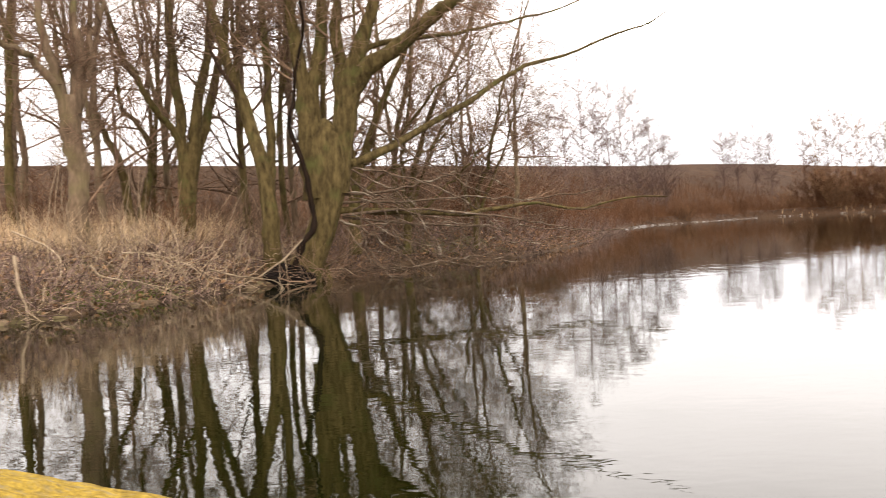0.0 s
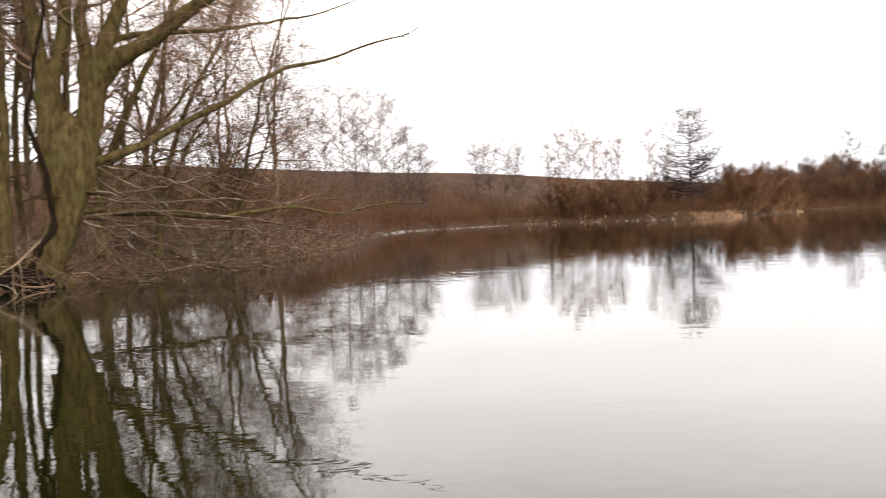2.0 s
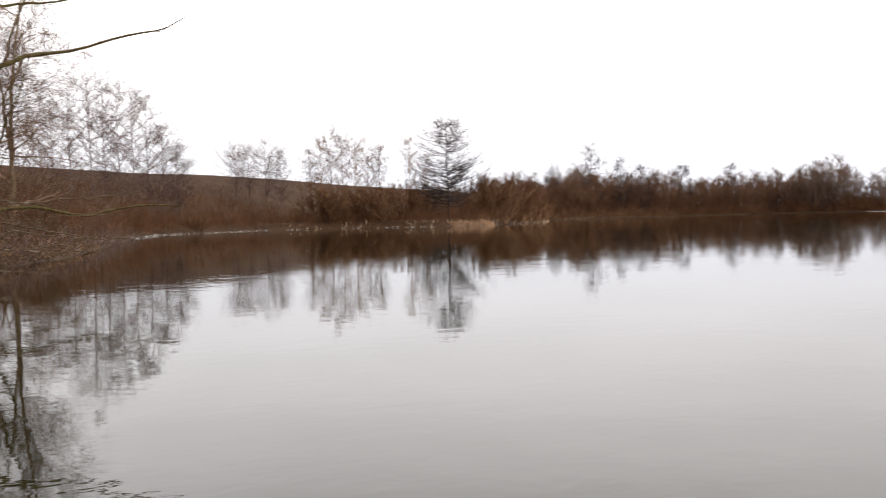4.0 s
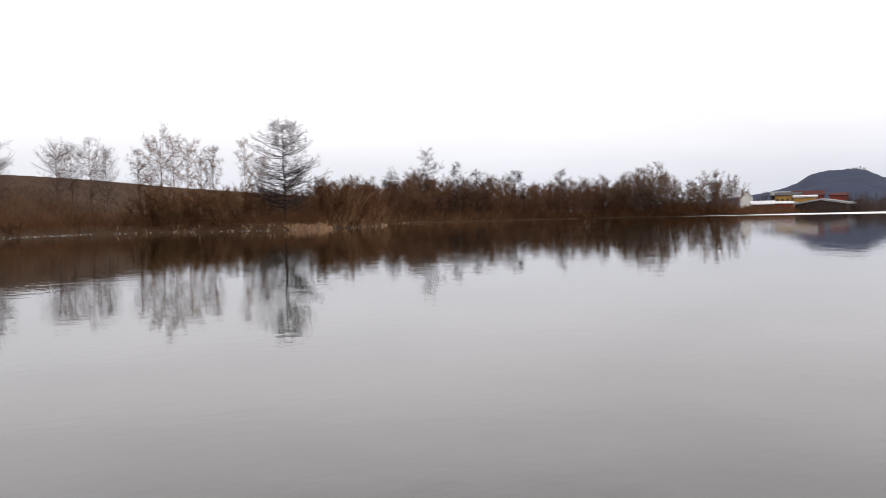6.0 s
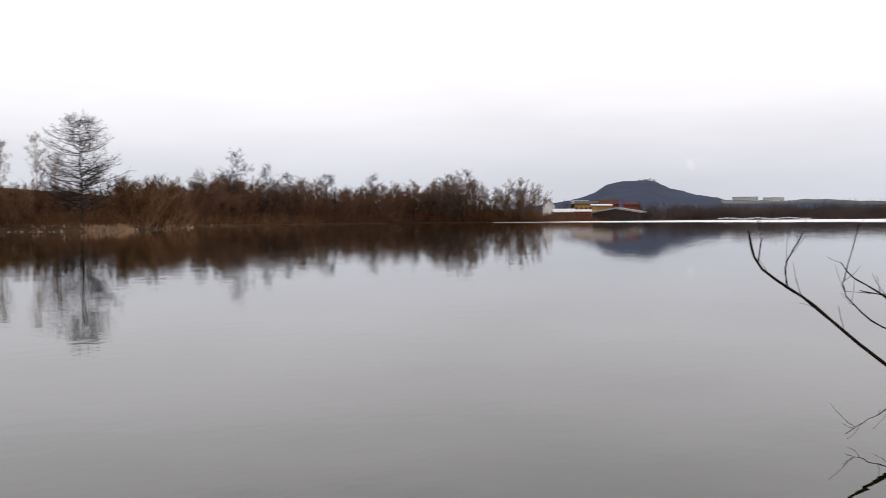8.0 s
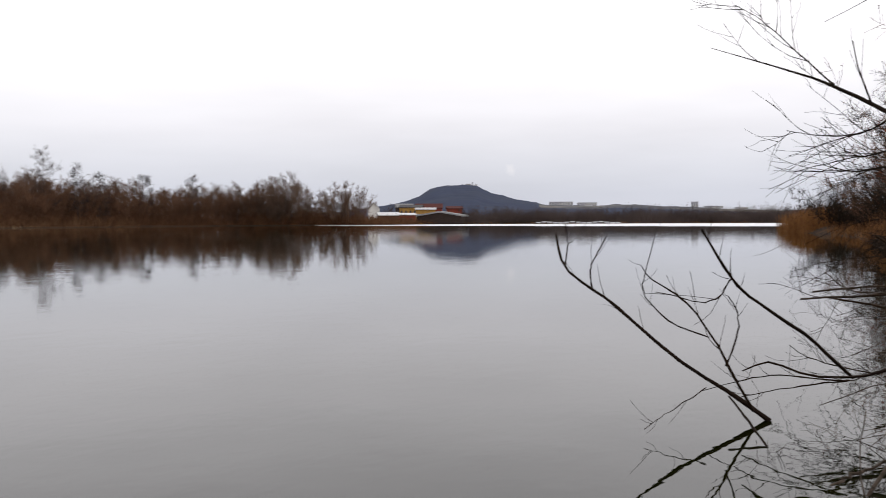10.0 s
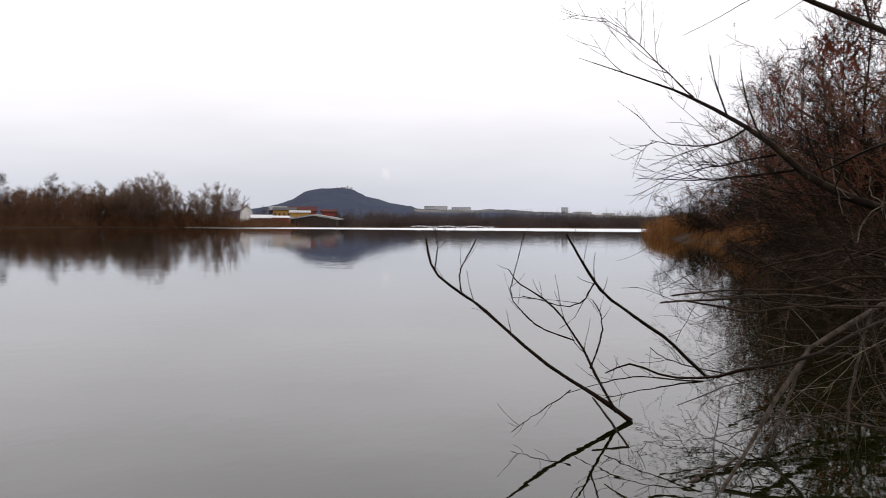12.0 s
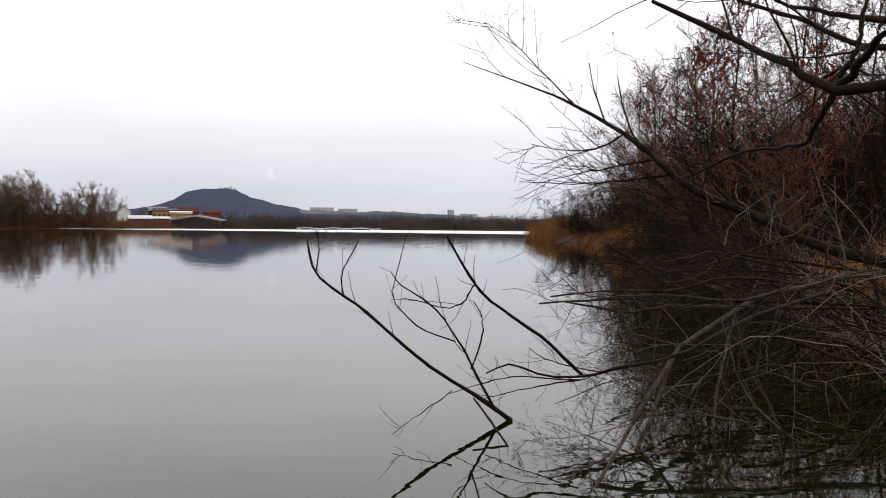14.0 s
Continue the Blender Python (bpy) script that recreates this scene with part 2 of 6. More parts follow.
def bend(points, k, rng=None, wob=0.0):
    """A smooth polyline of k points through a few control points."""
    p = np.array(points, float)
    p = np.vstack([2 * p[0] - p[1], p, 2 * p[-1] - p[-2]])
    t = np.linspace(0, len(points) - 1.0001, k)
    i = t.astype(int)
    f = (t - i)[:, None]
    a, b, c, d = p[i], p[i + 1], p[i + 2], p[i + 3]
    q = 0.5 * (2 * b + (c - a) * f + (2 * a - 5 * b + 4 * c - d) * f ** 2 + (3 * b - a - 3 * c + d) * f ** 3)
    if rng is not None and wob:
        n = rng.normal(size=(k, 3))
        n = np.cumsum(n - n.mean(0), axis=0) * wob + rng.normal(size=(k, 3)) * wob * 0.6
        q[1:] += (n * np.sin(np.linspace(0, np.pi, k))[:, None])[1:]
    return q


def sprout(rng, P, R, n, span, angle, length, k=4, up=0.1, wob=0.12, thick=0.55, tip=0.3, rmin=0.002, taper_len=0.5, spread=12.0):
    """n side shoots on each polyline: between the parts span of its length, at angle degrees, of length metres (shorter to the tip)."""
    m, kp, _ = P.shape
    t = rng.uniform(span[0], span[1], (m, n))
    x = t * (kp - 1)
    i = np.minimum(x.astype(int), kp - 2)
    f = (x - i)[..., None]
    row = np.arange(m)[:, None]
    base = P[row, i] * (1 - f) + P[row, i + 1] * f
    tan = unit(P[row, i + 1] - P[row, i])
    r0 = R[row, i] * (1 - f[..., 0]) + R[row, i + 1] * f[..., 0]
    perp = unit(np.cross(tan, unit(rng.normal(size=tan.shape))))
    ang = np.radians(angle + rng.normal(size=t.shape) * spread)[..., None]
    d = np.cos(ang) * tan + np.sin(ang) * perp
    ln = length * (1 - taper_len * t) * rng.uniform(0.55, 1.25, t.shape)
    d, base, r0, ln = d.reshape(-1, 3), base.reshape(-1, 3), r0.reshape(-1), ln.reshape(-1)
    Q = np.empty((len(base), k, 3))
    Q[:, 0] = base
    for s in range(1, k):
        d = unit(d + np.array([0, 0, up]) + wob * rng.normal(size=d.shape))
        Q[:, s] = Q[:, s - 1] + d * (ln / (k - 1))[:, None]
    R0 = np.maximum(np.minimum(r0 * thick, ln * 0.016) * rng.uniform(0.7, 1.1, r0.shape), rmin)
    S = R0[:, None] * np.linspace(1, tip, k)[None]
    return Q, np.maximum(S, rmin * 0.6)


def thing(name, place, label, category, group="", kind=""):
    e = new(name)
    e.empty_display_size = 0.2
    e.location = place
    return tagged(e, label, category, group, kind)


def part(name, me, parent, label=""):
    ob = new(name, me)
    ob.parent = parent
    return tagged(ob, label) if label else ob


def merge_lines(rng, lines, k, wob=0.0):
    """(points, r0, r1) lines as arrays of k points each."""
    P = np.stack([bend(pts, k, rng, wob) for pts, _, _ in lines])
    R = np.stack([a + (b - a) * np.linspace(0, 1, k) ** 0.8 for _, a, b in lines])
    return P, R


def local(points, place):
    return [tuple(np.array(p) - np.array(place)) for p in points]


# ---- the ground: one sheet to the horizon, with the pond's basin in it ----
SHORE = [(-2.2, 1.7), (-5.6, 4), (-8.6, 7.5), (-7.6, 9.8), (-5.8, 10.8), (-5.1, 12.0), (-4.75, 13.5), (-4.1, 15.1), (-3.5, 16.6), (-2.7, 17.9), (-2.5, 20), (-1.5, 23.5), (2, 24.5), (4.5, 32), (9, 50),
         (15, 74), (20, 88), (38, 110), (46, 107), (51.5, 99), (54.5, 95), (59.5, 92.5), (64, 98), (90, 122), (142, 192), (200, 211), (266, 222), (290, 180), (310, 190),
         (380, 205), (425, 150), (440, 100), (430, 45), (300, 20), (150, 0), (95, 2), (83, 10), (66, 5), (50, 2.4), (33, 1.0), (20, -0.6), (10, -1.5), (5.5, -1.9),
         (2.4, -1.2), (1.5, 0.4), (0, 1.3)]


def shore_distance(x, y):
    """Metres outside the pond's edge; negative inside it."""
    s = np.array(SHORE, float)
    e = np.roll(s, -1, axis=0)
    best = np.full(x.shape, 1e9)
    inside = np.zeros(x.shape, bool)
    for (ax, ay), (bx, by) in zip(s, e):
        dx, dy = bx - ax, by - ay
        t = np.clip(((x - ax) * dx + (y - ay) * dy) / (dx * dx + dy * dy), 0, 1)
        best = np.minimum(best, np.hypot(x - ax - t * dx, y - ay - t * dy))
        inside ^= ((ay > y) != (by > y)) & (x < dx * (y - ay) / (dy if dy else 1e-9) + ax)
    return np.where(inside, -best, best)


def ease(a, b, v):
    t = np.clip((v - a) / (b - a), 0, 1)
    return t * t * (3 - 2 * t)


RIDGE_AZ = [-180, 40, 56, 58.6, 59.7, 60.0, 60.6, 61.3, 61.95, 62.3, 62.8, 63.85, 64.9, 65.25, 65.8, 66.65, 67.5, 68.6, 68.95, 72.5, 73.4, 75.0, 76.0, 78.1, 80.2, 83.0, 88, 110, 180]
RIDGE_EL = [0.010, 0.010, 0.011, 0.0175, 0.0199, 0.0216, 0.0237, 0.0287, 0.0355, 0.0380, 0.0393, 0.0404, 0.0396, 0.0360, 0.0318, 0.0282, 0.0240, 0.0215, 0.0188, 0.0171, 0.0186, 0.0179, 0.0163, 0.0152, 0.0128, 0.0109, 0.0105, 0.010, 0.010]


def ripple(x, y, f, seed):
    return np.sin(x * f + seed) * np.cos(y * f * 1.13 + seed * 2.1) + 0.5 * np.sin(x * f * 2.3 - y * f * 1.7 + seed)


def ground_z(x, y):
    x, y = np.asarray(x, float), np.asarray(y, float)
    s = shore_distance(x, y)
    r, az = np.hypot(x, y), np.degrees(np.arctan2(x, y))
    lip = (0.95 - 0.35 * ease(60, 90, x)) * np.where(y < 5, 0.45, 1.0)
    z = np.where(s < 0, np.maximum(s * 0.35, -1.4), lip * (1 - np.exp(-np.maximum(s, 0) / 1.5)))
    level = 1 - ease(62, 84, -0.637 * x + 0.77 * y)
    z = z + np.where(s > 0, level * 0.06 * ripple(x, y, 2.1, 1.0) * ease(0, 1, s) + level * 0.12 * ripple(x, y, 0.35, 2.0) * ease(0, 5, s), 0)
    u = -0.637 * x + 0.77 * y                       # across the dam, whose crest runs straight
    dam = (8.35 + 0.4 * ease(28, 48, x)) * np.clip((u - 66) / 29, 0, 1) ** 1.15 - 2.0 * ease(110, 400, u)
    z = z + np.where(s > 0, np.maximum(dam, 0) * ease(0, 6, s), 0)
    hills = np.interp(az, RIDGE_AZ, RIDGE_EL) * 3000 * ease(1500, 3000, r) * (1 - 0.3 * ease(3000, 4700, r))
    rough = 1.0 * ripple(az, r * 0.02, 5.4, 0.4) * ease(2000, 2900, r)
    return z + np.where(u < 60, hills + rough, 0)


def ground_at(x, y):
    return float(ground_z(np.array([x]), np.array([y]))[0])


def build_ground():
    az = np.radians(np.concatenate([np.arange(0, 56, 0.5), np.arange(56, 90, 0.16), np.arange(90, 360, 1.0)]))
    r = np.unique(np.concatenate([[0.02], np.geomspace(0.5, 4700, 180), np.linspace(84, 300, 170)]))
    A, Rr = np.meshgrid(az, r)
    x, y = Rr * np.sin(A), Rr * np.cos(A)
    v = np.stack([x, y, ground_z(x, y)], -1).reshape(-1, 3)
    nr, na = x.shape
    i, j = np.meshgrid(np.arange(nr - 1), np.arange(na), indexing="ij")
    j2 = (j + 1) % na
    f = np.stack([i * na + j, i * na + j2, (i + 1) * na + j2, (i + 1) * na + j], -1).reshape(-1, 4)[:, ::-1]
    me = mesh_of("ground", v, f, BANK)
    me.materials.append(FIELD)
    me.materials.append(FAR_WOODS_HAZED)
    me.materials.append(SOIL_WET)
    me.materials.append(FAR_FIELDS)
    c = v[f].mean(1)
    u = -0.637 * c[:, 0] + 0.77 * c[:, 1]
    rr = np.hypot(c[:, 0], c[:, 1])
    slot = np.where(((rr > 60) & (u < 12)) | (c[:, 1] < 4.6) | ((c[:, 0] > 12) & (c[:, 1] < 12)), 3, 0)
    slot = np.where((u > 62) | ((rr > 34) & (u >= 12)), 1, slot)
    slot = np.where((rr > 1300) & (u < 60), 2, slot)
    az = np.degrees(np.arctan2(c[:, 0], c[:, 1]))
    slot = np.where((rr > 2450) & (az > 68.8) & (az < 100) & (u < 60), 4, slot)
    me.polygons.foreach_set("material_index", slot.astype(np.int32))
    return tagged(new("ground", me), "brown winter ground with a low dam and far hills", "ground", kind="structure")


FIELD = material("brown_dam_slope", (0.022, 0.0113, 0.006), (0.064, 0.036, 0.0195), 0.6, 9, 0.95, 0.6, 0.3, (1, 1, 1), spots=(0.062, 0.035, 0.02), spot_scale=0.16, spot_at=(0.45, 0.75))
# the hill's woods have the blue of distance haze in their base colour
FAR_WOODS_HAZED = material("far_woods_haze_blue", (0.025, 0.033, 0.06), (0.037, 0.047, 0.08), 0.02, 8, 1.0, 0, spots=(0.042, 0.05, 0.07), spot_scale=0.006, spot_at=(0.5, 0.75))
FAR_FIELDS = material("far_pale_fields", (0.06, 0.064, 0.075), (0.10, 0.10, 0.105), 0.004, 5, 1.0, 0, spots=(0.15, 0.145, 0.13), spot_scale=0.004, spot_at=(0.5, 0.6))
build_ground()

wv = np.array([(-12, -6, 0), (470, -6, 0), (470, 240, 0), (-12, 240, 0)], float)
tagged(new("water", mesh_of("water", wv, np.array([[0, 1, 2, 3]]), WATER)), "calm dark green pond water mirroring the sky", "water", kind="structure")


def build_ice():
    """A thin pale sheet of ice left at the far end of the pond, with an uneven near edge."""
    edge = []
    for i in range(60):
        t = i / 59
        x = 292 - 150 * t if t < 0.72 else 184 - 30 * (t - 0.72) / 0.28
        y = 214 - 160 * t / 0.72 if t < 0.72 else 54 - 50 * (t - 0.72) / 0.28
        edge.append((x + 2.5 * math.sin(i * 1.7) + 1.5 * math.sin(i * 4.1), y + 2.0 * math.cos(i * 2.3)))
    ring = edge + [(210, -2), (320, 16), (436, 42), (446, 100), (432, 152), (384, 212), (310, 196), (292, 186)]
    bm = bmesh.new()
    f = bm.faces.new([bm.verts.new((x, y, 0.03)) for x, y in ring])
    bmesh.ops.triangulate(bm, faces=[f])
    top = bm.faces[:]
    low = bmesh.ops.extrude_face_region(bm, geom=top)
    bmesh.ops.translate(bm, vec=(0, 0, -0.06), verts=[v for v in low["geom"] if isinstance(v, bmesh.types.BMVert)])
    bmesh.ops.recalc_face_normals(bm, faces=bm.faces[:])
    me = bpy.data.meshes.new("ice_sheet")
    bm.to_mesh(me)
    bm.free()
    me.materials.append(ICE)
    return tagged(new("ice_sheet", me), "thin pale sheet of ice at the pond's far end", "ice", kind="structure")


ICE = material("pale_pond_ice", (0.68, 0.7, 0.73), (0.8, 0.81, 0.83), 0.05, 6, 0.55, 0, spots=(0.6, 0.62, 0.65), spot_scale=0.02, spot_at=(0.5, 0.7))
build_ice()


# ---- plants ----
def big_tree(name, place, lines, levels, rng, label, group="", bark=None, twig=None, sides=10, k=22, wob=0.022, category="tree", flare=0.0, core=None, bare=()):
    """Stems given as lines; levels of shoots grow from them: (n, span, angle, length, k, up, wob, rmin)."""
    e = thing(name, place, label, category, group)
    lines = [(local(p, place), a, b) for p, a, b in lines]
    first = core is None
    if core is not None:
        part("trunk", core, e)
    stems_P, stems_R = [], []
    for pts, a, b in lines:
        P, R = merge_lines(rng, [(pts, a, b)], k, wob * (1.0 if a > 0.1 else 1.7))
        if first and flare:
            R = R * (1 + flare * np.exp(-np.linspace(0, 1, k) * 9))[None] * (1 + 0.05 * rng.normal(size=(1, k)))
        part("trunk" if first else "limb", tubes("trunk" if first else "limb", [(P, R, sides if a > 0.06 else 6)], bark or BARK, rng, 0.08), e)
        stems_P.append(P)
        stems_R.append(R)
        first = False
    P, R = np.concatenate(stems_P), np.concatenate(stems_R)
    groups = []
    for i, (n, span, ang, ln, kk, up, wb, rmin) in enumerate(levels):
        P, R = sprout(rng, P, R, n, span, ang, ln, kk, up, wb, 0.5, 0.25, rmin, taper_len=0.35)
        groups.append((P, R, 5 if i == 0 else 3))
    for pts, a, b in bare:                          # limbs with few shoots left on them
        P, R = merge_lines(rng, [(local(pts, place), a, b)], 24, wob * (0.7 if a > 0.03 else 1.5))
        Q, S = sprout(rng, P, R, 8, (0.2, 0.92), 42, 0.9 if pts[0][2] < 3 else 0.6, 6, 0.03, 0.2, 0.6, 0.3, 0.0045)
        Q2, S2 = sprout(rng, Q, S, 4, (0.2, 1.0), 42, 0.35, 3, 0.02, 0.15, 0.6, 0.4, 0.003)
        limb = part("limb", tubes("limb", [(P, R, 7)], BARK_LOW if a < 0.058 else BARK, rng, 0.05), e)
        part("twig_spray", tubes("twig_spray", [(Q, S, 4), (Q2, S2, 3)], BARK_LOW, rng), limb)["kind"] = "stuff"
    part("crown", tubes("crown", groups, twig or TWIG, rng), e)
    return e


def fused_trunk(rng, place, spine, lobes=0.14, sides=36):
    """A trunk grown together from several stems: (x, y, z, half width, half depth) up its middle."""
    s = np.array(spine, float)
    t = np.linspace(0, len(s) - 1, 46)
    c = np.stack([np.interp(t, np.arange(len(s)), s[:, j]) for j in range(5)], -1)
    for _ in range(2):
        c[1:-1] = (c[:-2] + 2 * c[1:-1] + c[2:]) / 4
    a = np.arange(sides) * 2 * np.pi / sides
    z = c[:, 2:3]
    k = 1 + lobes * np.cos(3 * a[None] + 0.5 * z + 1.9) + 0.6 * lobes * np.cos(5 * a[None] - 0.8 * z) + 0.35 * lobes * np.sin(9 * a[None] + 1.4 * z) + 0.012 * rng.normal(size=(len(c), sides))
    v = np.stack([c[:, 0:1] + c[:, 3:4] * k * np.cos(a), c[:, 1:2] + c[:, 4:5] * k * np.sin(a), z + 0 * k], -1) - np.array(place)
    i, j = np.meshgrid(np.arange(len(c) - 1) * sides, np.arange(sides), indexing="ij")
    j2 = (j + 1) % sides
    return mesh_of("trunk", v.reshape(-1, 3), np.stack([i + j, i + j2, i + sides + j2, i + sides + j], -1).reshape(-1, 4), BARK)


def fan_shrub(name, rng, h, stems, spread, levels, r0, label, group, twig, category="shrub", k=6, lean=(0, 0), trunk_name="bush_base"):
    """Many stems from one stool, fanning out, each with shoots."""
    e = thing(name, (0, 0, 0), label, category, group)
    a = rng.uniform(0, 2 * np.pi, stems)
    rad = np.sqrt(rng.uniform(0, 1, stems)) * spread
    P = np.zeros((stems, k, 3))
    P[:, 0] = np.stack([np.cos(a) * rad * 0.25, np.sin(a) * rad * 0.25, np.full(stems, -0.15)], -1)
    top = np.stack([np.cos(a) * rad + lean[0], np.sin(a) * rad + lean[1], h * rng.uniform(0.6, 1.05, stems) * (1 - 0.25 * (rad / spread) ** 2)], -1)
    for s in range(1, k):
        t = s / (k - 1)
        P[:, s] = P[:, 0] * (1 - t) + top * t
        P[:, s, :2] *= (0.75 + 0.25 * t)
        P[:, s] += rng.normal(size=(stems, 3)) * h * 0.018
    R = r0 * rng.uniform(0.6, 1.2, (stems, 1)) * np.linspace(1, 0.3, k)[None]
    part(trunk_name, tubes("stems", [(P, R, 4)], twig, rng), e)
    groups = []
    Q, S = P, R
    for n, span, ang, ln, kk, up, wb, rmin in levels:
        Q, S = sprout(rng, Q, S, n, span, ang, ln, kk, up, wb, 0.55, 0.35, rmin, taper_len=0.1)
        groups.append((Q, S, 3))
    part("crown", tubes("crown", groups, twig, rng), e)
    return e


def dome_tree(name, rng, h, w, stems, label, group, twig, fine=1.0, category="tree", low=0.25, counts=(10, 7, 5)):
    """Stems fanning from one stool into a rounded crown of fine twigs."""
    e = thing(name, (0, 0, 0), label, category, group)
    k = 7
    a, f = rng.uniform(0, 2 * np.pi, stems), np.sqrt(rng.uniform(0, 1, stems))
    t = np.linspace(0, 1, k)
    out = f[:, None] * w * (0.12 + 0.88 * t[None] ** 0.85)
    rise = h * np.sqrt(1 - 0.62 * f ** 2) * rng.uniform(0.68, 0.95, stems)
    P = np.stack([np.cos(a)[:, None] * out, np.sin(a)[:, None] * out, rise[:, None] * t[None] - 0.2], -1)
    P[:, 1:] += np.cumsum(rng.normal(size=(stems, k - 1, 3)) * h * 0.014, axis=1)
    R = 0.008 * h * rng.uniform(0.55, 1.2, (stems, 1)) * np.linspace(1, 0.2, k)[None]
    part("stem_cluster", tubes("stem_cluster", [(P, R, 4)], twig, rng), e)["kind"] = "stuff"
    groups, Q, S = [], P, R
    for n, (ang, ln, kk, rm) in zip(counts, ((33, 0.16, 4, 0.002), (38, 0.085, 3, 0.0013), (40, 0.05, 2, 0.0009))):
        Q, S = sprout(rng, Q, S, n, (low, 1), ang, ln * h, kk, 0.1, 0.14, 0.55, 0.3, rm * h * fine, taper_len=0.3, spread=15)
        groups.append((Q, S, 3))
        low = 0.15
    part("crown", tubes("crown", groups, twig, rng), e)
    return e


def leader_tree(name, rng, h, r0, nb, blen, levels, label, group, twig, bare=0.2, angle=62, up=0.12, rmin=0.02, taper=0.75):
    """One upright leader with side branches all the way up."""
    e = thing(name, (0, 0, 0), label, "tree", group)
    pts = [(0, 0, -0.3)] + [(rng.normal() * h * 0.008, rng.normal() * h * 0.008, h * t) for t in (0.25, 0.5, 0.75, 1.0)]
    P, R = merge_lines(rng, [(pts, r0, r0 * 0.12)], 12, 0.01)
    part("trunk", tubes("trunk", [(P, R, 7)], twig, rng), e)
    groups = []
    Q, S = sprout(rng, P, R, nb, (bare, 0.98), angle, blen * h, 5, up, 0.12, 0.45, 0.3, rmin, taper_len=taper)
    groups.append((Q, S, 3))
    for n, span, ang, ln, kk, u2, wb, rm in levels:
        Q, S = sprout(rng, Q, S, n, span, ang, ln, kk, u2, wb, 0.6, 0.4, rm)
        groups.append((Q, S, 3))
    part("crown", tubes("crown", groups, twig, rng), e)
    return e


def oval_tree(name, rng, h, r0, nb, reach, levels, label, group, twig, rmin, lift=0.12, profile=(0.55, 0.8, 0.95, 1.0, 0.68, 0.18)):
    """One upright leader; the side branches reach farthest at a third of its height."""
    e = thing(name, (0, 0, 0), label, "tree", group)
    P, R = merge_lines(rng, [([(0, 0, -0.3), (0.1, 0, h * 0.3), (-0.05, 0.1, h * 0.65), (0, 0, h)], r0, r0 * 0.12)], 12, 0.01)
    part("trunk", tubes("trunk", [(P, R, 7)], twig, rng), e)
    t, a = 0.13 + 0.86 * rng.uniform(0, 1, nb) ** 1.2, rng.uniform(0, 2 * np.pi, nb)
    tilt = lift * rng.uniform(0.2, 1.7, nb)[:, None]
    ln = reach * np.interp(t, [0.1, 0.2, 0.36, 0.6, 0.85, 1.0], profile) * rng.uniform(0.5, 1.1, nb)
    k = 6
    s = np.linspace(0, 1, k)
    Q = np.stack([np.cos(a)[:, None] * ln[:, None] * s, np.sin(a)[:, None] * ln[:, None] * s, (t * h)[:, None] + ln[:, None] * (tilt * s + 0.22 * s ** 2)], -1)
    Q[:, 1:] += np.cumsum(rng.normal(size=(nb, k - 1, 3)) * 0.11, axis=1)
    S = np.maximum(0.012 * ln, rmin)[:, None] * np.linspace(1, 0.4, k)[None]
    groups = [(Q, S, 3)]
    for n, span, ang, ll, kk, u2, wb, rm in levels:
        Q, S = sprout(rng, Q, S, n, span, ang, ll, kk, u2, wb, 0.6, 0.4, rm, taper_len=0.3)
        groups.append((Q, S, 3))
    part("crown", tubes("crown", groups, twig, rng), e)
    return e


def clone(ob, m):
    c = copy_thing(ob, Matrix.Identity(4))
    c.matrix_basis = m
    return c


def put(ob, x, y, s=1.0, turn=0.0, z=None, sz=None):
    m = Matrix.LocRotScale((x, y, ground_at(x, y) - 0.05 if z is None else z), Euler((0, 0, turn)), (s, s, s if sz is None else sz))
    return m


def blades(name, rng, pos, h, width, mat, lean=0.35, label="", category="grass", droop=0.3, seg=3):
    """Narrow leaf blades from the points pos (n,3), as stuff."""
    n = len(pos)
    hh = h * rng.uniform(0.5, 1.15, n)
    a = rng.uniform(0, 2 * np.pi, n)
    d = np.stack([np.cos(a), np.sin(a), np.zeros(n)], -1)
    lean_a = np.abs(rng.normal(size=n)) * lean
    side = np.stack([-np.sin(a + rng.normal(size=n) * 0.8), np.cos(a), np.zeros(n)], -1)
    P = np.zeros((n, seg + 1, 2, 3))
    for s in range(seg + 1):
        t = s / seg
        c = pos + d * (lean_a * hh * t + droop * hh * t * t * lean_a)[:, None] + np.array([0, 0, 1.0]) * (hh * (t - 0.35 * lean_a * t * t))[:, None]
        w = width * (1 - 0.85 * t ** 1.5)
        P[:, s, 0], P[:, s, 1] = c - side * w / 2, c + side * w / 2
    v = P.reshape(-1, 3)
    b = np.arange(n)[:, None] * (seg + 1) * 2 + np.arange(seg)[None] * 2
    f = np.stack([b, b + 1, b + 3, b + 2], -1).reshape(-1, 4)
    return tagged(new(name, mesh_of(name, v, f, mat)), label, category, kind="stuff")


def scatter(rng, n, xr, yr, inner, outer):
    """Points on land between inner and outer metres from the water, in a box of the plan."""
    out = np.zeros((0, 3))
    while len(out) < n:
        x, y = rng.uniform(*xr, n * 2), rng.uniform(*yr, n * 2)
        s = shore_distance(x, y)
        k = (s > inner) & (s < outer)
        q = np.stack([x[k], y[k], ground_z(x[k], y[k]) - 0.02], -1)
        out = np.vstack([out, q])
    return out[:n]


def sector(p, a, c):
    az = np.degrees(np.arctan2(p[:, 0], p[:, 1]))
    return p[(az > a) & (az < c)]


def clear_of_hollow(p):
    return p[np.hypot(p[:, 0] + 2.9, p[:, 1] - 17.1) > 0.8]


def below_crest(p):
    return p[-0.637 * p[:, 0] + 0.77 * p[:, 1] < 88]


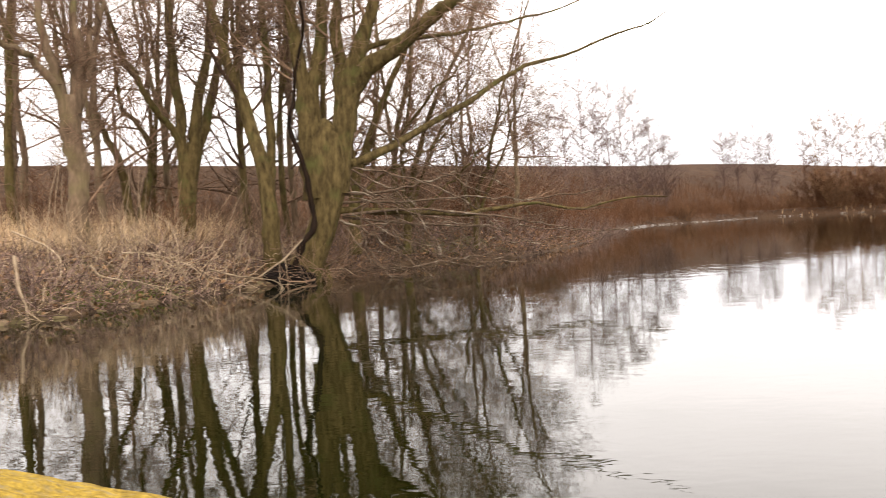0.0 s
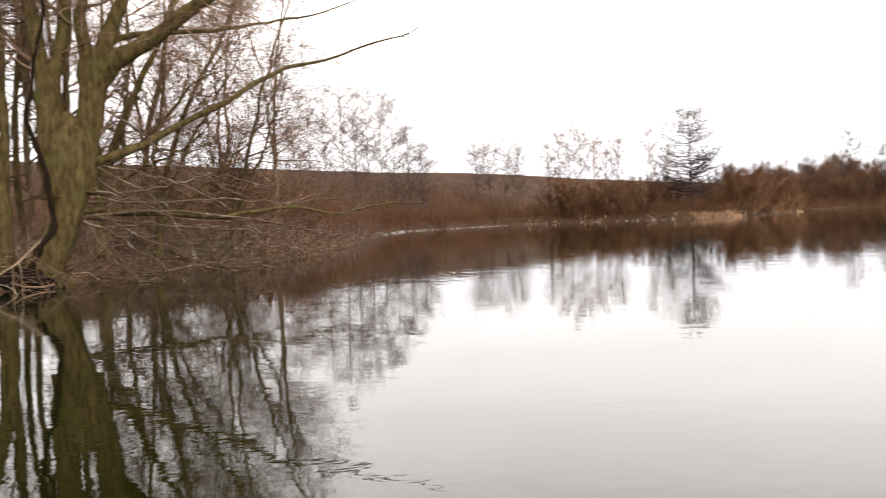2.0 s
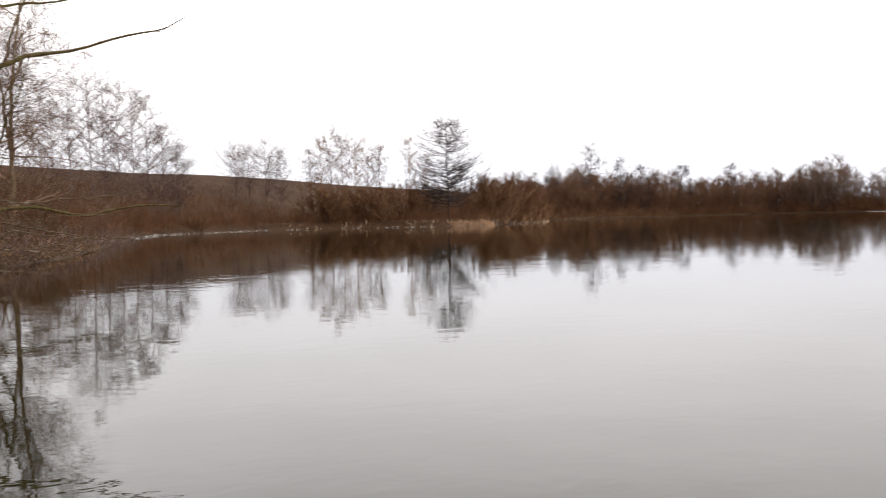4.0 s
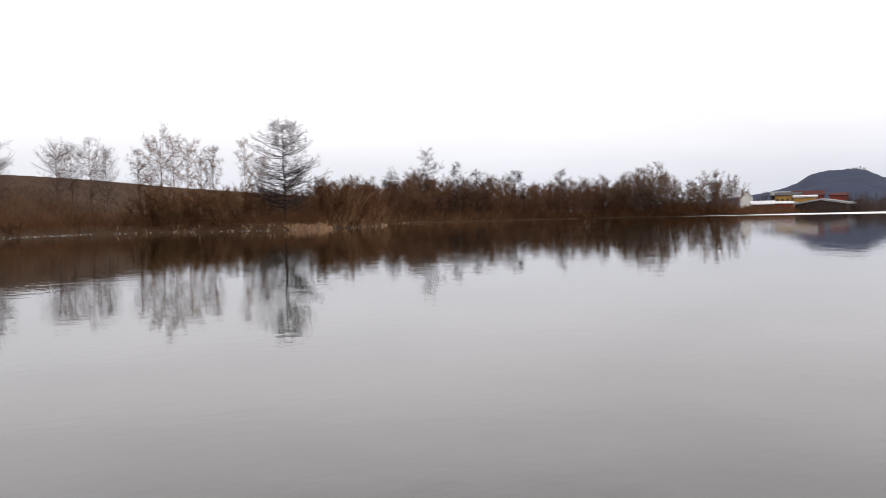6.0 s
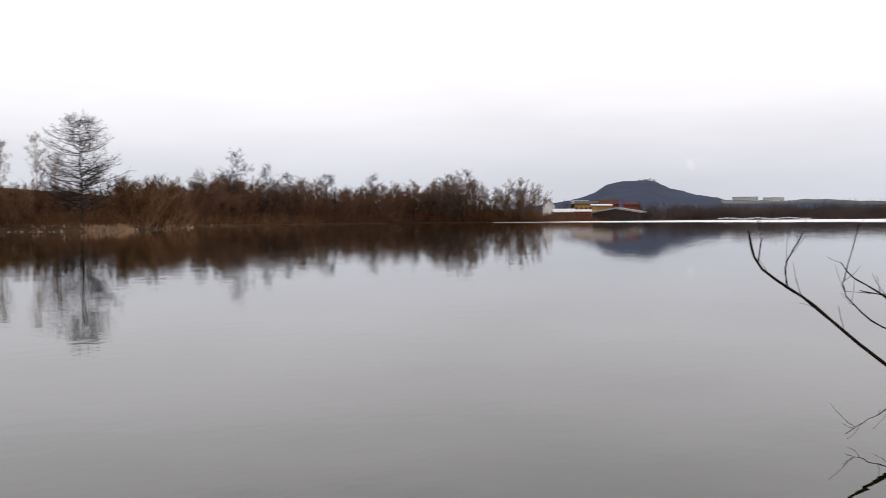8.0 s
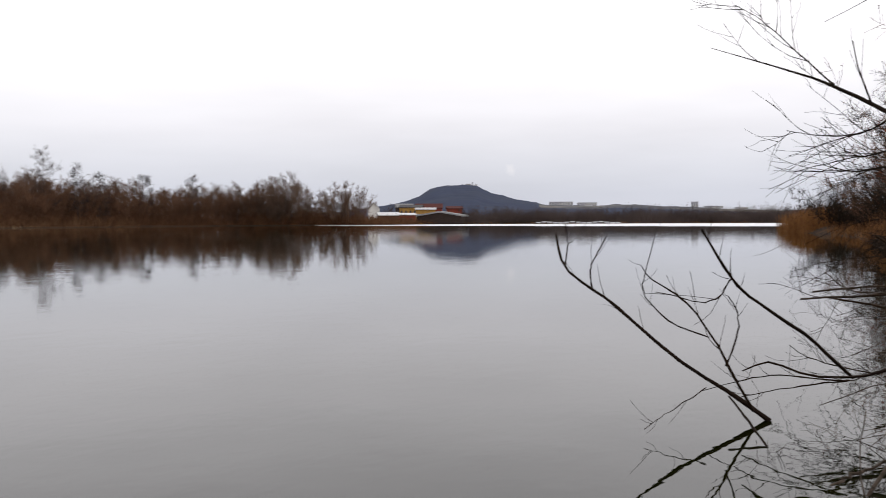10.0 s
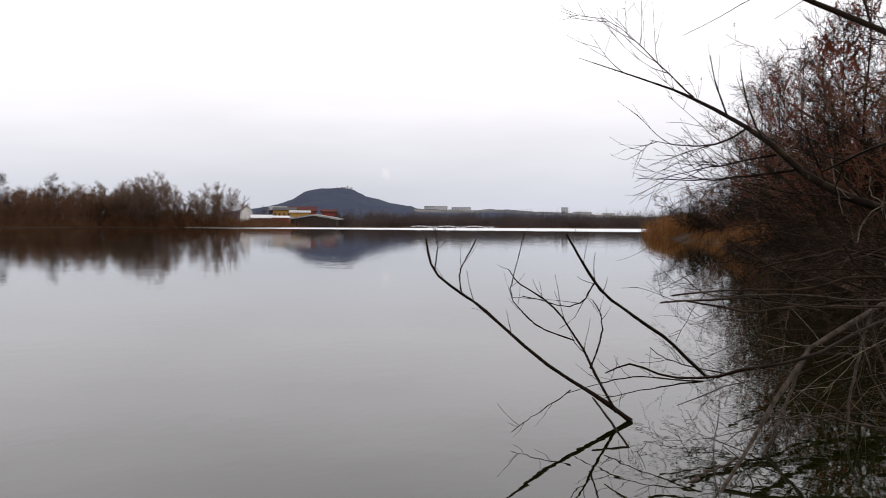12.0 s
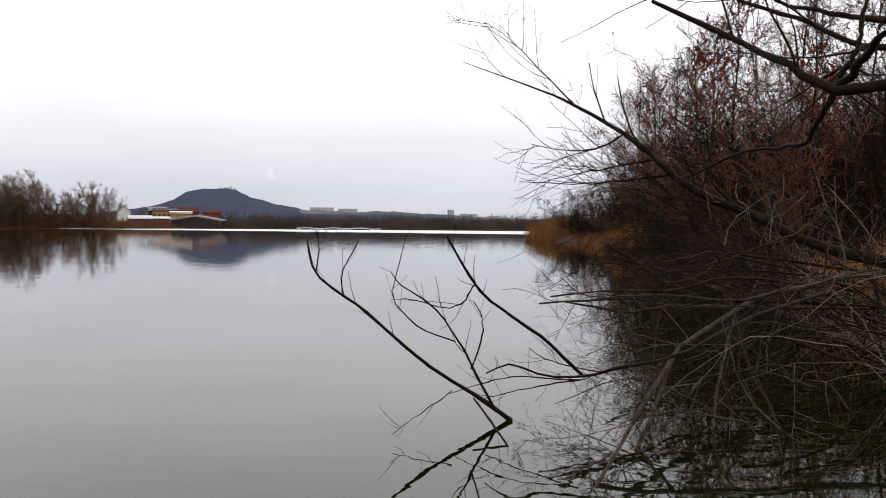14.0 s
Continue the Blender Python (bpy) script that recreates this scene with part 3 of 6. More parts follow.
rs = np.random.default_rng

# the great alder in the water's edge
AT = (-2.8, 17.8, 0.0)
LOW = []
q = rs(17)
for i in range(13):
    a, b, s = q.uniform(0.6, 2.4), q.uniform(0.1, 1.5), q.uniform(0.0, 0.5)
    x, y = q.uniform(-0.4, 4.0), q.uniform(16.2, 19.4)
    LOW.append(([(-1.95 + s, 17.75 + 0.1 * s, a), (-1.95 + 0.35 * (x + 1.95), 17.7 + 0.4 * (y - 17.7), a * 0.7 + b * 0.25 + q.normal() * 0.25), (-1.95 + 0.7 * (x + 1.95), 17.7 + 0.75 * (y - 17.7), b + 0.1 + q.normal() * 0.2), (x, y, b)],
                q.uniform(0.012, 0.022), 0.005))
LOW += [
    ([(-1.41, 17.68, 4.3), (-1.05, 17.91, 4.54), (-0.28, 18.33, 4.73), (0.29, 18.74, 4.86), (0.88, 19.12, 4.98), (1.51, 19.58, 5.2), (2.16, 20.02, 5.39), (2.96, 20.33, 5.64), (3.71, 20.61, 5.95)], 0.064, 0.012),
    ([(-1.8, 17.84, 2.2), (-1.07, 18.1, 2.48), (-0.4, 18.73, 2.91), (0.57, 19.53, 3.5), (1.5, 20.28, 4.12), (2.18, 20.72, 4.46), (3.04, 21.12, 4.7), (4.2, 21.33, 5.14), (5.0, 21.36, 5.35), (5.56, 21.43, 5.7)], 0.098, 0.008),
    ([(-2.05, 17.83, 1.36), (-1.12, 17.9, 1.28), (-0.46, 17.83, 1.22), (0.19, 17.84, 1.12), (0.63, 17.83, 1.08), (1.31, 18.0, 1.17), (1.68, 18.08, 1.18), (2.05, 18.15, 1.19), (2.76, 18.15, 1.08), (3.33, 18.11, 1.21), (3.89, 18.05, 1.29), (4.42, 17.93, 1.27)], 0.074, 0.012),
    ([(-1.9, 17.8, 1.25), (-0.6, 17.8, 1.3), (0.5, 17.75, 1.15), (1.28, 17.71, 1.05), (1.8, 17.67, 0.91), (2.18, 17.63, 0.82), (2.87, 17.53, 0.68)], 0.032, 0.008),
    ([(-1.95, 17.84, 1.65), (-1.11, 18.0, 1.65), (-0.45, 18.13, 1.65), (0.0, 18.14, 1.77), (0.57, 18.13, 1.84), (1.0, 18.01, 1.79), (1.48, 17.88, 1.53)], 0.03, 0.008),
    ([(-1.95, 17.73, 1.15), (-1.45, 17.68, 0.94), (-0.92, 17.51, 0.59), (-0.45, 17.33, 0.25), (-0.1, 17.2, -0.1)], 0.026, 0.009),
    ([(-1.5, 18.05, 3.2), (-0.83, 18.12, 2.78), (-0.19, 18.14, 2.3), (0.67, 18.13, 1.64), (1.31, 18.09, 1.16), (1.63, 18.07, 0.87)], 0.024, 0.007),
    ([(-0.51, 17.43, 0.2), (0.14, 17.44, 0.28), (0.57, 17.43, 0.38), (1.12, 17.4, 0.48), (1.66, 17.46, 0.54), (2.6, 17.5, 0.62)], 0.02, 0.007),
    ([(-1.9, 17.86, 1.5), (0.2, 18.2, 1.45), (1.7, 18.4, 1.35), (3.2, 18.6, 1.5), (4.0, 18.7, 1.6)], 0.026, 0.006),
    ([(-1.9, 17.9, 1.2), (0.1, 18.5, 0.9), (1.6, 18.9, 0.75), (3.2, 19.0, 0.6), (4.2, 19.1, 0.75)], 0.025, 0.006),
]
great = big_tree("alder_tree", AT, [
    ([(-2.35, 17.80, 1.6), (-2.42, 17.78, 2.3), (-2.47, 17.76, 2.8), (-2.48, 17.76, 3.37), (-2.44, 17.77, 3.85), (-2.57, 17.75, 4.77), (-2.63, 17.74, 5.42), (-2.67, 17.73, 6.06), (-2.74, 17.72, 7.56), (-2.9, 17.75, 11.4)], 0.29, 0.03),
    ([(-2.38, 17.85, 2.9), (-2.4, 17.87, 3.7), (-2.2, 17.9, 4.57), (-2.13, 18.01, 5.46), (-2.08, 18.11, 6.36), (-1.98, 18.23, 7.93), (-1.9, 18.3, 10.4)], 0.20, 0.02),
    ([(-1.98, 17.82, 1.7), (-1.88, 17.84, 2.3), (-1.81, 17.84, 3.34), (-1.84, 17.84, 4.0), (-1.85, 17.84, 4.76), (-1.76, 17.85, 5.4), (-1.68, 17.86, 6.38), (-1.62, 17.86, 7.78), (-1.5, 17.9, 10.4)], 0.24, 0.02),
    ([(-1.84, 17.84, 2.6), (-1.69, 17.75, 3.65), (-1.47, 17.67, 4.38), (-1.19, 17.6, 5.1), (-0.99, 17.51, 5.92), (-0.74, 17.32, 7.32), (-0.5, 17.2, 10.0)], 0.25, 0.03),
    ([(-1.80, 17.85, 2.9), (-1.61, 17.76, 3.65), (-1.39, 17.68, 3.95), (-0.93, 17.51, 4.24), (-0.37, 17.33, 4.58), (0.13, 17.14, 4.88), (0.45, 17.03, 5.09), (0.88, 16.92, 5.45), (1.47, 16.67, 6.07)], 0.25, 0.06),
    ([(-2.6, 17.95, 0.45), (-2.38, 18.05, 0.2), (-2.15, 18.1, -0.3)], 0.15, 0.10),
    ([(-2.9, 17.95, 0.4), (-3.15, 18.2, 0.2), (-3.45, 18.5, -0.1)], 0.15, 0.10),
], [(16, (0.38, 0.97), 50, 2.0, 6, 0.05, 0.14, 0.007), (9, (0.15, 1.0), 45, 1.0, 4, 0.02, 0.15, 0.0045), (6, (0.1, 1.0), 45, 0.5, 2, 0.0, 0.15, 0.0034)],
    rs(11), "great bare alder with many mossy stems leaning over water", bare=LOW,
    core=fused_trunk(rs(15), AT, [(-2.74, 17.72, -0.4, 0.33, 0.30), (-2.70, 17.73, 0.12, 0.34, 0.31), (-2.59, 17.74, 0.44, 0.33, 0.31), (-2.38, 17.77, 0.81, 0.29, 0.29), (-2.22, 17.8, 1.24, 0.27, 0.28), (-2.14, 17.81, 1.67, 0.33, 0.30),
                                  (-2.11, 17.81, 2.10, 0.39, 0.31), (-2.14, 17.81, 2.54, 0.42, 0.28), (-2.15, 17.82, 2.87, 0.33, 0.22), (-2.15, 17.82, 3.05, 0.16, 0.12), (-2.15, 17.83, 3.15, 0.02, 0.02)], 0.09))

q = rs(14)
P, R = merge_lines(q, [(local([(-2.85, 17.2, -0.3), (-2.76, 17.21, 0.36), (-2.58, 17.24, 0.77), (-2.37, 17.32, 1.08), (-2.43, 17.36, 1.62), (-2.52, 17.35, 2.15), (-2.68, 17.33, 2.63), (-2.74, 17.32, 3.06), (-2.63, 17.33, 3.42), (-2.62, 17.34, 3.85), (-2.52, 17.35, 4.26), (-2.4, 17.42, 4.8), (-2.44, 17.46, 5.34), (-2.42, 17.5, 6.6)], AT), 0.068, 0.022)], 40, 0.008)
R = R * (1 + 0.22 * q.normal(size=R.shape)).clip(0.7, 1.6)
part("stem", tubes("stem", [(P, R, 8)], TWIG_DARK, q, 0.10), great, "black dead stem winding up the trunk")
# a solid black lump put where the trunk's foot is hollow and shaded
bm = bmesh.new()
bmesh.ops.create_icosphere(bm, subdivisions=4, radius=1.0)
for v in bm.verts:
    n = v.co.copy()
    k = 1 + 0.18 * noise.noise(n * 2.2) + 0.10 * noise.noise(n * 6)
    v.co = Vector((n.x * 0.52 * k - 0.18, n.y * 0.4 * k - 0.36, n.z * 0.33 * k + 0.04))
me = bpy.data.meshes.new("hollow_fill")
bm.to_mesh(me)
bm.free()
me.materials.append(HOLLOW_SHADE)
part("hollow_fill", me, great, "black lump in place of the shaded hollow under the trunk")

# its leaning neighbour and the trees of the left bank
big_tree("leaning_tree", (-3.2, 17.5, 0.2), [
    ([(-3.36, 18.0, 0.1), (-3.30, 17.8, 0.7), (-3.28, 17.7, 1.34), (-3.41, 17.79, 2.44), (-3.76, 18.02, 3.81), (-4.11, 18.15, 4.95), (-4.35, 18.2, 5.7), (-4.8, 18.3, 8), (-5.1, 18.4, 10.5)], 0.19, 0.06),
    ([(-3.32, 17.8, 1.2), (-3.25, 18.2, 3.0), (-3.35, 18.5, 5.0), (-3.4, 18.7, 7.4), (-3.5, 18.8, 10.0)], 0.11, 0.05)],
    [(26, (0.45, 1.0), 55, 2.0, 6, 0.08, 0.13, 0.010), (9, (0.2, 1.0), 45, 0.95, 4, 0.05, 0.14, 0.006), (6, (0.1, 1.0), 45, 0.5, 2, 0.03, 0.15, 0.004)],
    rs(12), "slim bare tree leaning away from the alder", flare=0.5)
big_tree("pollard_tree", (-6.5, 16.35, 0.7), [
    ([(-6.53, 16.35, 0.5), (-6.43, 16.39, 2), (-6.48, 16.37, 3.0), (-6.45, 16.37, 3.6)], 0.17, 0.19),
    ([(-6.49, 16.37, 3.3), (-6.72, 16.06, 3.97), (-6.94, 15.63, 4.29), (-7.3, 15.31, 4.7), (-7.9, 15, 5.6)], 0.10, 0.025),
    ([(-6.52, 16.36, 3.3), (-6.66, 16.19, 4.19), (-6.77, 16.14, 5.27), (-6.89, 16.09, 6.9)], 0.125, 0.03),
    ([(-6.4, 16.4, 3.3), (-6.32, 16.43, 4.31), (-6.33, 16.54, 5.34), (-6.17, 16.81, 7.2)], 0.12, 0.03),
    ([(-6.36, 16.42, 3.3), (-6.14, 16.61, 4.03), (-5.94, 16.89, 4.79), (-5.98, 17.09, 6.3)], 0.08, 0.03)],
    [(11, (0.15, 1.0), 50, 1.5, 6, 0.08, 0.13, 0.009), (8, (0.2, 1.0), 45, 0.8, 4, 0.05, 0.14, 0.005), (6, (0.1, 1.0), 45, 0.45, 2, 0.03, 0.15, 0.0036)],
    rs(13), "old pale-barked tree with a knobbly head of branches", bark=BARK_PALE, flare=0.25)
for i, (x, y, h, lean) in enumerate([(-5.0, 22.4, 8, 0.3), (-9.0, 19.5, 8, 0.2), (-10.5, 23, 9, -0.4), (-7.8, 25, 9, 0.5), (-3.2, 26.5, 9, -0.2),
                                     (-1.2, 27.5, 8, 0.5), (-12.5, 27.5, 9, 0.2), (-5.6, 30, 9, 0.1), (0.6, 29.5, 7, 0.4), (-9.2, 31, 9, -0.3),
                                     (-7.4, 20.4, 8, 0.3), (-3.9, 23.6, 8.5, 0.2), (-14, 22, 9, 0.3), (-2.2, 31, 8, 0.3), (2.6, 33, 6.5, 0.2), (-4.4, 21.2, 9.5, 0.25), (-6.9, 23.6, 9.5, 0.2), (-10.4, 26.5, 10, 0.3), (-12.6, 20.6, 9.5, -0.3), (-8.7, 21.9, 9, 0.4), (-4.0, 25.0, 11, 0.3), (-2.9, 24.2, 10.5, 0.4)]):
    g, h = ground_at(x, y), h + 2.0
    q = rs(30 + i)
    n = q.normal(size=8) * 0.35
    big_tree("bank_tree", (x, y, g), [
        ([(x, y, g - 0.2), (x + n[0] * 0.4, y, g + h * 0.22), (x + lean + n[1] * 0.5, y + n[2] * 0.5, g + h * 0.6), (x + lean * 2 + n[3], y + n[4], g + h)], 0.09 + 0.05 * q.uniform(), 0.02),
        ([(x + n[0] * 0.4, y, g + h * 0.24), (x - lean + n[5], y + n[6], g + h * 0.6), (x - lean * 2.4 + n[7], y, g + h * 0.95)], 0.065, 0.012)],
        [(18, (0.12, 1.0), 66, 2.8, 7, 0.02, 0.15, 0.007), (9, (0.12, 1.0), 55, 1.15, 4, 0.0, 0.16, 0.0042), (6 if y < 26 else 5, (0.1, 1.0), 50, 0.6, 2, 0.0, 0.15, 0.0032 if y < 26 else 0.0042)],
        q, "slender bare tree among undergrowth on the bank", "trees of the left bank", bark=BARK if i % 2 else BARK_PALE)

# a tree of several stems on the bank between the pollard and the alder
big_tree("forked_tree", (-5.22, 18.91, 0.8), [
    ([(-5.24, 18.91, 0.6), (-5.2, 18.92, 2.39), (-5.25, 18.91, 3.39), (-5.33, 18.89, 4.49), (-5.32, 18.89, 5.86), (-5.33, 18.99, 7.62), (-5.3, 19.1, 10.0)], 0.165, 0.05),
    ([(-5.23, 18.92, 2.9), (-5.32, 18.79, 3.22), (-5.56, 18.51, 3.77), (-5.87, 18.2, 4.54), (-6.14, 17.9, 5.44), (-6.38, 17.6, 6.46), (-6.6, 17.4, 8.2)], 0.09, 0.03),
    ([(-5.16, 18.93, 1.9), (-4.98, 19.09, 3.39), (-4.83, 19.23, 4.16), (-4.72, 19.36, 4.89), (-4.63, 19.59, 6.0), (-4.46, 19.63, 7.43), (-4.3, 19.7, 9.4)], 0.15, 0.04),
    ([(-5.15, 18.93, 1.7), (-5.01, 19.39, 3.01), (-4.65, 19.89, 4.5), (-4.45, 20.24, 6.03), (-4.3, 20.48, 7.45), (-4.2, 20.6, 9.0)], 0.13, 0.04)],
    [(12, (0.25, 1.0), 58, 1.9, 7, 0.03, 0.15, 0.006), (8, (0.12, 1.0), 50, 1.0, 4, 0.0, 0.16, 0.004), (5, (0.1, 1.0), 48, 0.5, 2, 0.0, 0.15, 0.0034)],
    rs(20), "bare tree forking low into several mossy stems", flare=0.35)
big_tree("bent_tree", (-7.1, 21.3, 0.9), [
    ([(-7.1, 21.2, 0.7), (-7.2, 20.92, 2.63), (-7.4, 20.85, 3.15), (-7.57, 20.79, 3.6), (-7.85, 20.68, 4.18), (-8.12, 20.57, 5.18), (-8.5, 20.4, 7.5)], 0.12, 0.03),
    ([(-7.08, 21.3, 1.2), (-6.92, 22.06, 2.69), (-6.93, 22.06, 3.21), (-7.16, 21.98, 3.85), (-7.42, 21.9, 4.59), (-7.7, 21.8, 7.0)], 0.10, 0.03)],
    [(16, (0.2, 1.0), 60, 2.2, 7, 0.02, 0.15, 0.006), (9, (0.12, 1.0), 50, 1.1, 4, 0.0, 0.16, 0.004), (7, (0.1, 1.0), 48, 0.55, 2, 0.0, 0.15, 0.0032)],
    rs(21), "thin bare tree bending aside with a thicket of twigs", "trees of the left bank")

# a tree behind the alder that leans out to the water
big_tree("bank_tree", (-2.0, 21.0, 0.6), [
    ([(-2.0, 21.0, 0.4), (-1.94, 21.04, 1.96), (-1.68, 21.07, 2.6), (-1.24, 21.1, 3.6), (-0.87, 21.1, 4.4), (-0.36, 21.1, 5.5), (0.19, 21.1, 7.1), (0.53, 21.1, 8.6)], 0.15, 0.03),
    ([(-1.75, 21.05, 2.4), (-1.0, 20.9, 3.0), (-0.2, 20.7, 3.7), (0.6, 20.4, 4.6), (1.2, 20.2, 5.6)], 0.05, 0.010),
    ([(-1.95, 21.0, 1.6), (-1.2, 21.3, 2.3), (-0.3, 21.6, 2.8), (0.5, 21.7, 3.6), (1.1, 21.8, 4.3)], 0.045, 0.010),
    ([(-1.9, 21.0, 2.0), (-2.0, 21.3, 3.6), (-1.8, 21.4, 5.2), (-1.7, 21.4, 8.0)], 0.08, 0.02)],
    [(20, (0.08, 1.0), 50, 1.8, 6, 0.05, 0.14, 0.007), (8, (0.12, 1.0), 46, 0.9, 4, 0.03, 0.14, 0.0045), (7, (0.1, 1.0), 46, 0.45, 2, 0.02, 0.15, 0.0034)],
    rs(16), "bare tree behind the alder leaning out to the water", "trees of the left bank")

big_tree("bank_tree", (-0.9, 22.6, 0.5), [
    ([(-0.9, 22.6, 0.3), (-0.7, 22.6, 1.8), (-0.2, 22.5, 3.4), (0.8, 22.4, 5.4), (1.8, 22.4, 8.0)], 0.11, 0.02),
    ([(-0.8, 22.6, 1.3), (-0.1, 22.4, 2.6), (0.7, 22.2, 4.0), (1.5, 22.0, 5.6)], 0.06, 0.012),
    ([(-0.85, 22.6, 1.0), (-0.9, 22.7, 3.0), (-0.6, 22.8, 5.2), (-0.5, 22.8, 7.8)], 0.07, 0.015),
    ([(-0.8, 22.6, 1.1), (0.4, 22.5, 2.0), (1.4, 22.4, 3.1), (2.0, 22.2, 4.2)], 0.045, 0.010)],
    [(20, (0.08, 1.0), 50, 1.8, 6, 0.05, 0.14, 0.007), (8, (0.12, 1.0), 46, 0.9, 4, 0.03, 0.14, 0.0045), (7, (0.1, 1.0), 46, 0.45, 2, 0.02, 0.15, 0.0034)],
    rs(18), "bare bushy tree with several stems on the bank", "trees of the left bank")

big_tree("bank_tree", (0.9, 24.9, 0.4), [
    ([(0.9, 24.9, 0.2), (1.0, 24.9, 1.8), (1.4, 24.8, 3.2), (2.0, 24.8, 5.0), (2.7, 24.8, 7.0)], 0.09, 0.02),
    ([(1.0, 24.9, 1.2), (1.7, 24.7, 2.6), (2.2, 24.6, 4.0), (2.6, 24.5, 5.2)], 0.05, 0.012),
    ([(0.95, 24.9, 1.0), (0.5, 24.9, 2.6), (0.3, 24.9, 4.4), (0.1, 24.9, 6.4)], 0.05, 0.012)],
    [(20, (0.08, 1.0), 50, 1.7, 6, 0.05, 0.14, 0.007), (9, (0.12, 1.0), 46, 0.9, 4, 0.03, 0.14, 0.0045), (7, (0.1, 1.0), 46, 0.45, 2, 0.02, 0.15, 0.0034)],
    rs(19), "bare bushy tree with several stems on the bank", "trees of the left bank")

# undergrowth behind the alder and on the left bank
proto = []
for i in range(4):
    proto.append(fan_shrub("brush", rs(60 + i), 2.0, 18, 1.1, [(5, (0.2, 1), 40, 0.8, 4, 0.05, 0.2, 0.006), (4, (0.1, 1), 45, 0.4, 2, 0.0, 0.2, 0.005)], 0.014,
                           "tangle of bare brown bramble and saplings", "undergrowth", TWIG_FAR if i % 2 else TWIG))
q = rs(70)
spots = [(-7.5, 18.2, 0.7), (-5.4, 18.6, 0.6), (-4.4, 19.6, 0.7), (-9.5, 17, 0.7)]
for p in scatter(q, 18, (-14, 3), (19, 36), 1.2, 14):
    spots.append((p[0], p[1], q.uniform(0.5, 0.95)))
for p in scatter(q, 26, (-4, 20), (23, 90), 0.3, 7):
    spots.append((p[0], p[1], q.uniform(0.8, 1.6)))
for i, (x, y, s) in enumerate(spots):
    if i < 4:
        proto[i].matrix_basis = put(proto[i], x, y, s, q.uniform(0, 6))
    else:
        clone(proto[i % 4], put(proto[i % 4], x, y, s, q.uniform(0, 6)))

blades("bank_grass", rs(80), scatter(rs(81), 16000, (-14, -3.4), (7, 22), 2.0, 7.0), 0.85, 0.008, GRASS_DRY, 1.0, "pale dry grass lying over on the bank")
blades("bank_litter", rs(82), clear_of_hollow(scatter(rs(83), 900, (-9, -2.4), (8, 19), 0.0, 2.2)), 0.42, 0.010, GRASS_DRY, 1.1, "dead stalks and grass hanging at the waterline")

# birches behind the first bend
for i, (az, d, top, w) in enumerate([(8.9, 97, 0.176, 3.2), (7.8, 98, 0.15, 3.0), (10.5, 98, 0.154, 3.2), (9.7, 100, 0.145, 3.0), (11.3, 99, 0.140, 2.8), (12.1, 101, 0.132, 2.8), (13.0, 102, 0.105, 2.4), (6.9, 101, 0.13, 2.8), (5.9, 104, 0.11, 2.6), (13.8, 104, 0.085, 2.2),
                                     (17.2, 142, 0.083, 3.0), (18.0, 146, 0.08, 2.8), (19.0, 144, 0.087, 3.0), (19.9, 145, 0.078, 2.6)]):
    x, y = d * math.sin(radians(az)), d * math.cos(radians(az))
    b = oval_tree("birch_tree", rs(90 + i), 0.9 + top * d - ground_at(x, y), 0.09, 84, w, [(9, (0.1, 1), 44, 0.8, 3, 0.06, 0.15, 0.0065 if i < 10 else 0.005), (5, (0.2, 1), 44, 0.44, 2, 0.02, 0.15, 0.0056 if i < 10 else 0.0045)],
                  "thin bare birch with fine pinkish twigs", "birches", TWIG_BIRCH, 0.014, 0.6)
    b.matrix_basis = put(b, x, y)

# willow shrubs along the shore below the dam
kinds = [dome_tree("willow_shrub", rs(100 + i), 5.0, 3.2, 24, "bare reddish-brown willow shrub at the water's edge", "shore shrubs", TWIG_FAR if i in (1, 3) else TWIG_WILLOW, 1.1, "shrub") for i in range(5)]
q = rs(110)
rows = []
for az, d, s in [(15, 99, 0.45), (18, 116, 0.4), (20.8, 122, 0.55), (22.4, 120, 1.0), (23.2, 119, 1.05), (24.1, 118, 1.05), (25.2, 117, 1.05),
                 (26.5, 116, 1.1), (27.6, 117, 1.1), (28.6, 121, 1.15), (31.6, 122, 1.3), (32.6, 122, 1.45), (33.6, 124, 1.4), (34.4, 132, 1.5), (29.4, 124, 1.0), (23.2, 122, 1.15), (25.8, 122, 1.1)]:
    rows.append((d * math.sin(radians(az)), d * math.cos(radians(az)), s))
for i, (x, y, s) in enumerate(rows):
    k = kinds[i % 5]
    m = put(k, x, y, s, q.uniform(0, 6))
    if i < 5:
        k.matrix_basis = m
    else:
        clone(k, m)

# the lone alder on the reedy point
lone = oval_tree("lone_alder", rs(123), 12.4, 0.14, 165, 5.0, [(9, (0.15, 1), 42, 1.0, 4, 0.03, 0.15, 0.0095), (6, (0.15, 1), 42, 0.5, 2, 0.02, 0.14, 0.008)],
                 "tall bare alder standing on a reedy point", "", TWIG_HAZE, 0.012, 0.1, (0.62, 0.9, 1.0, 0.95, 0.72, 0.28))
lone.matrix_basis = put(lone, 116 * math.sin(radians(30.25)), 116 * math.cos(radians(30.25)))

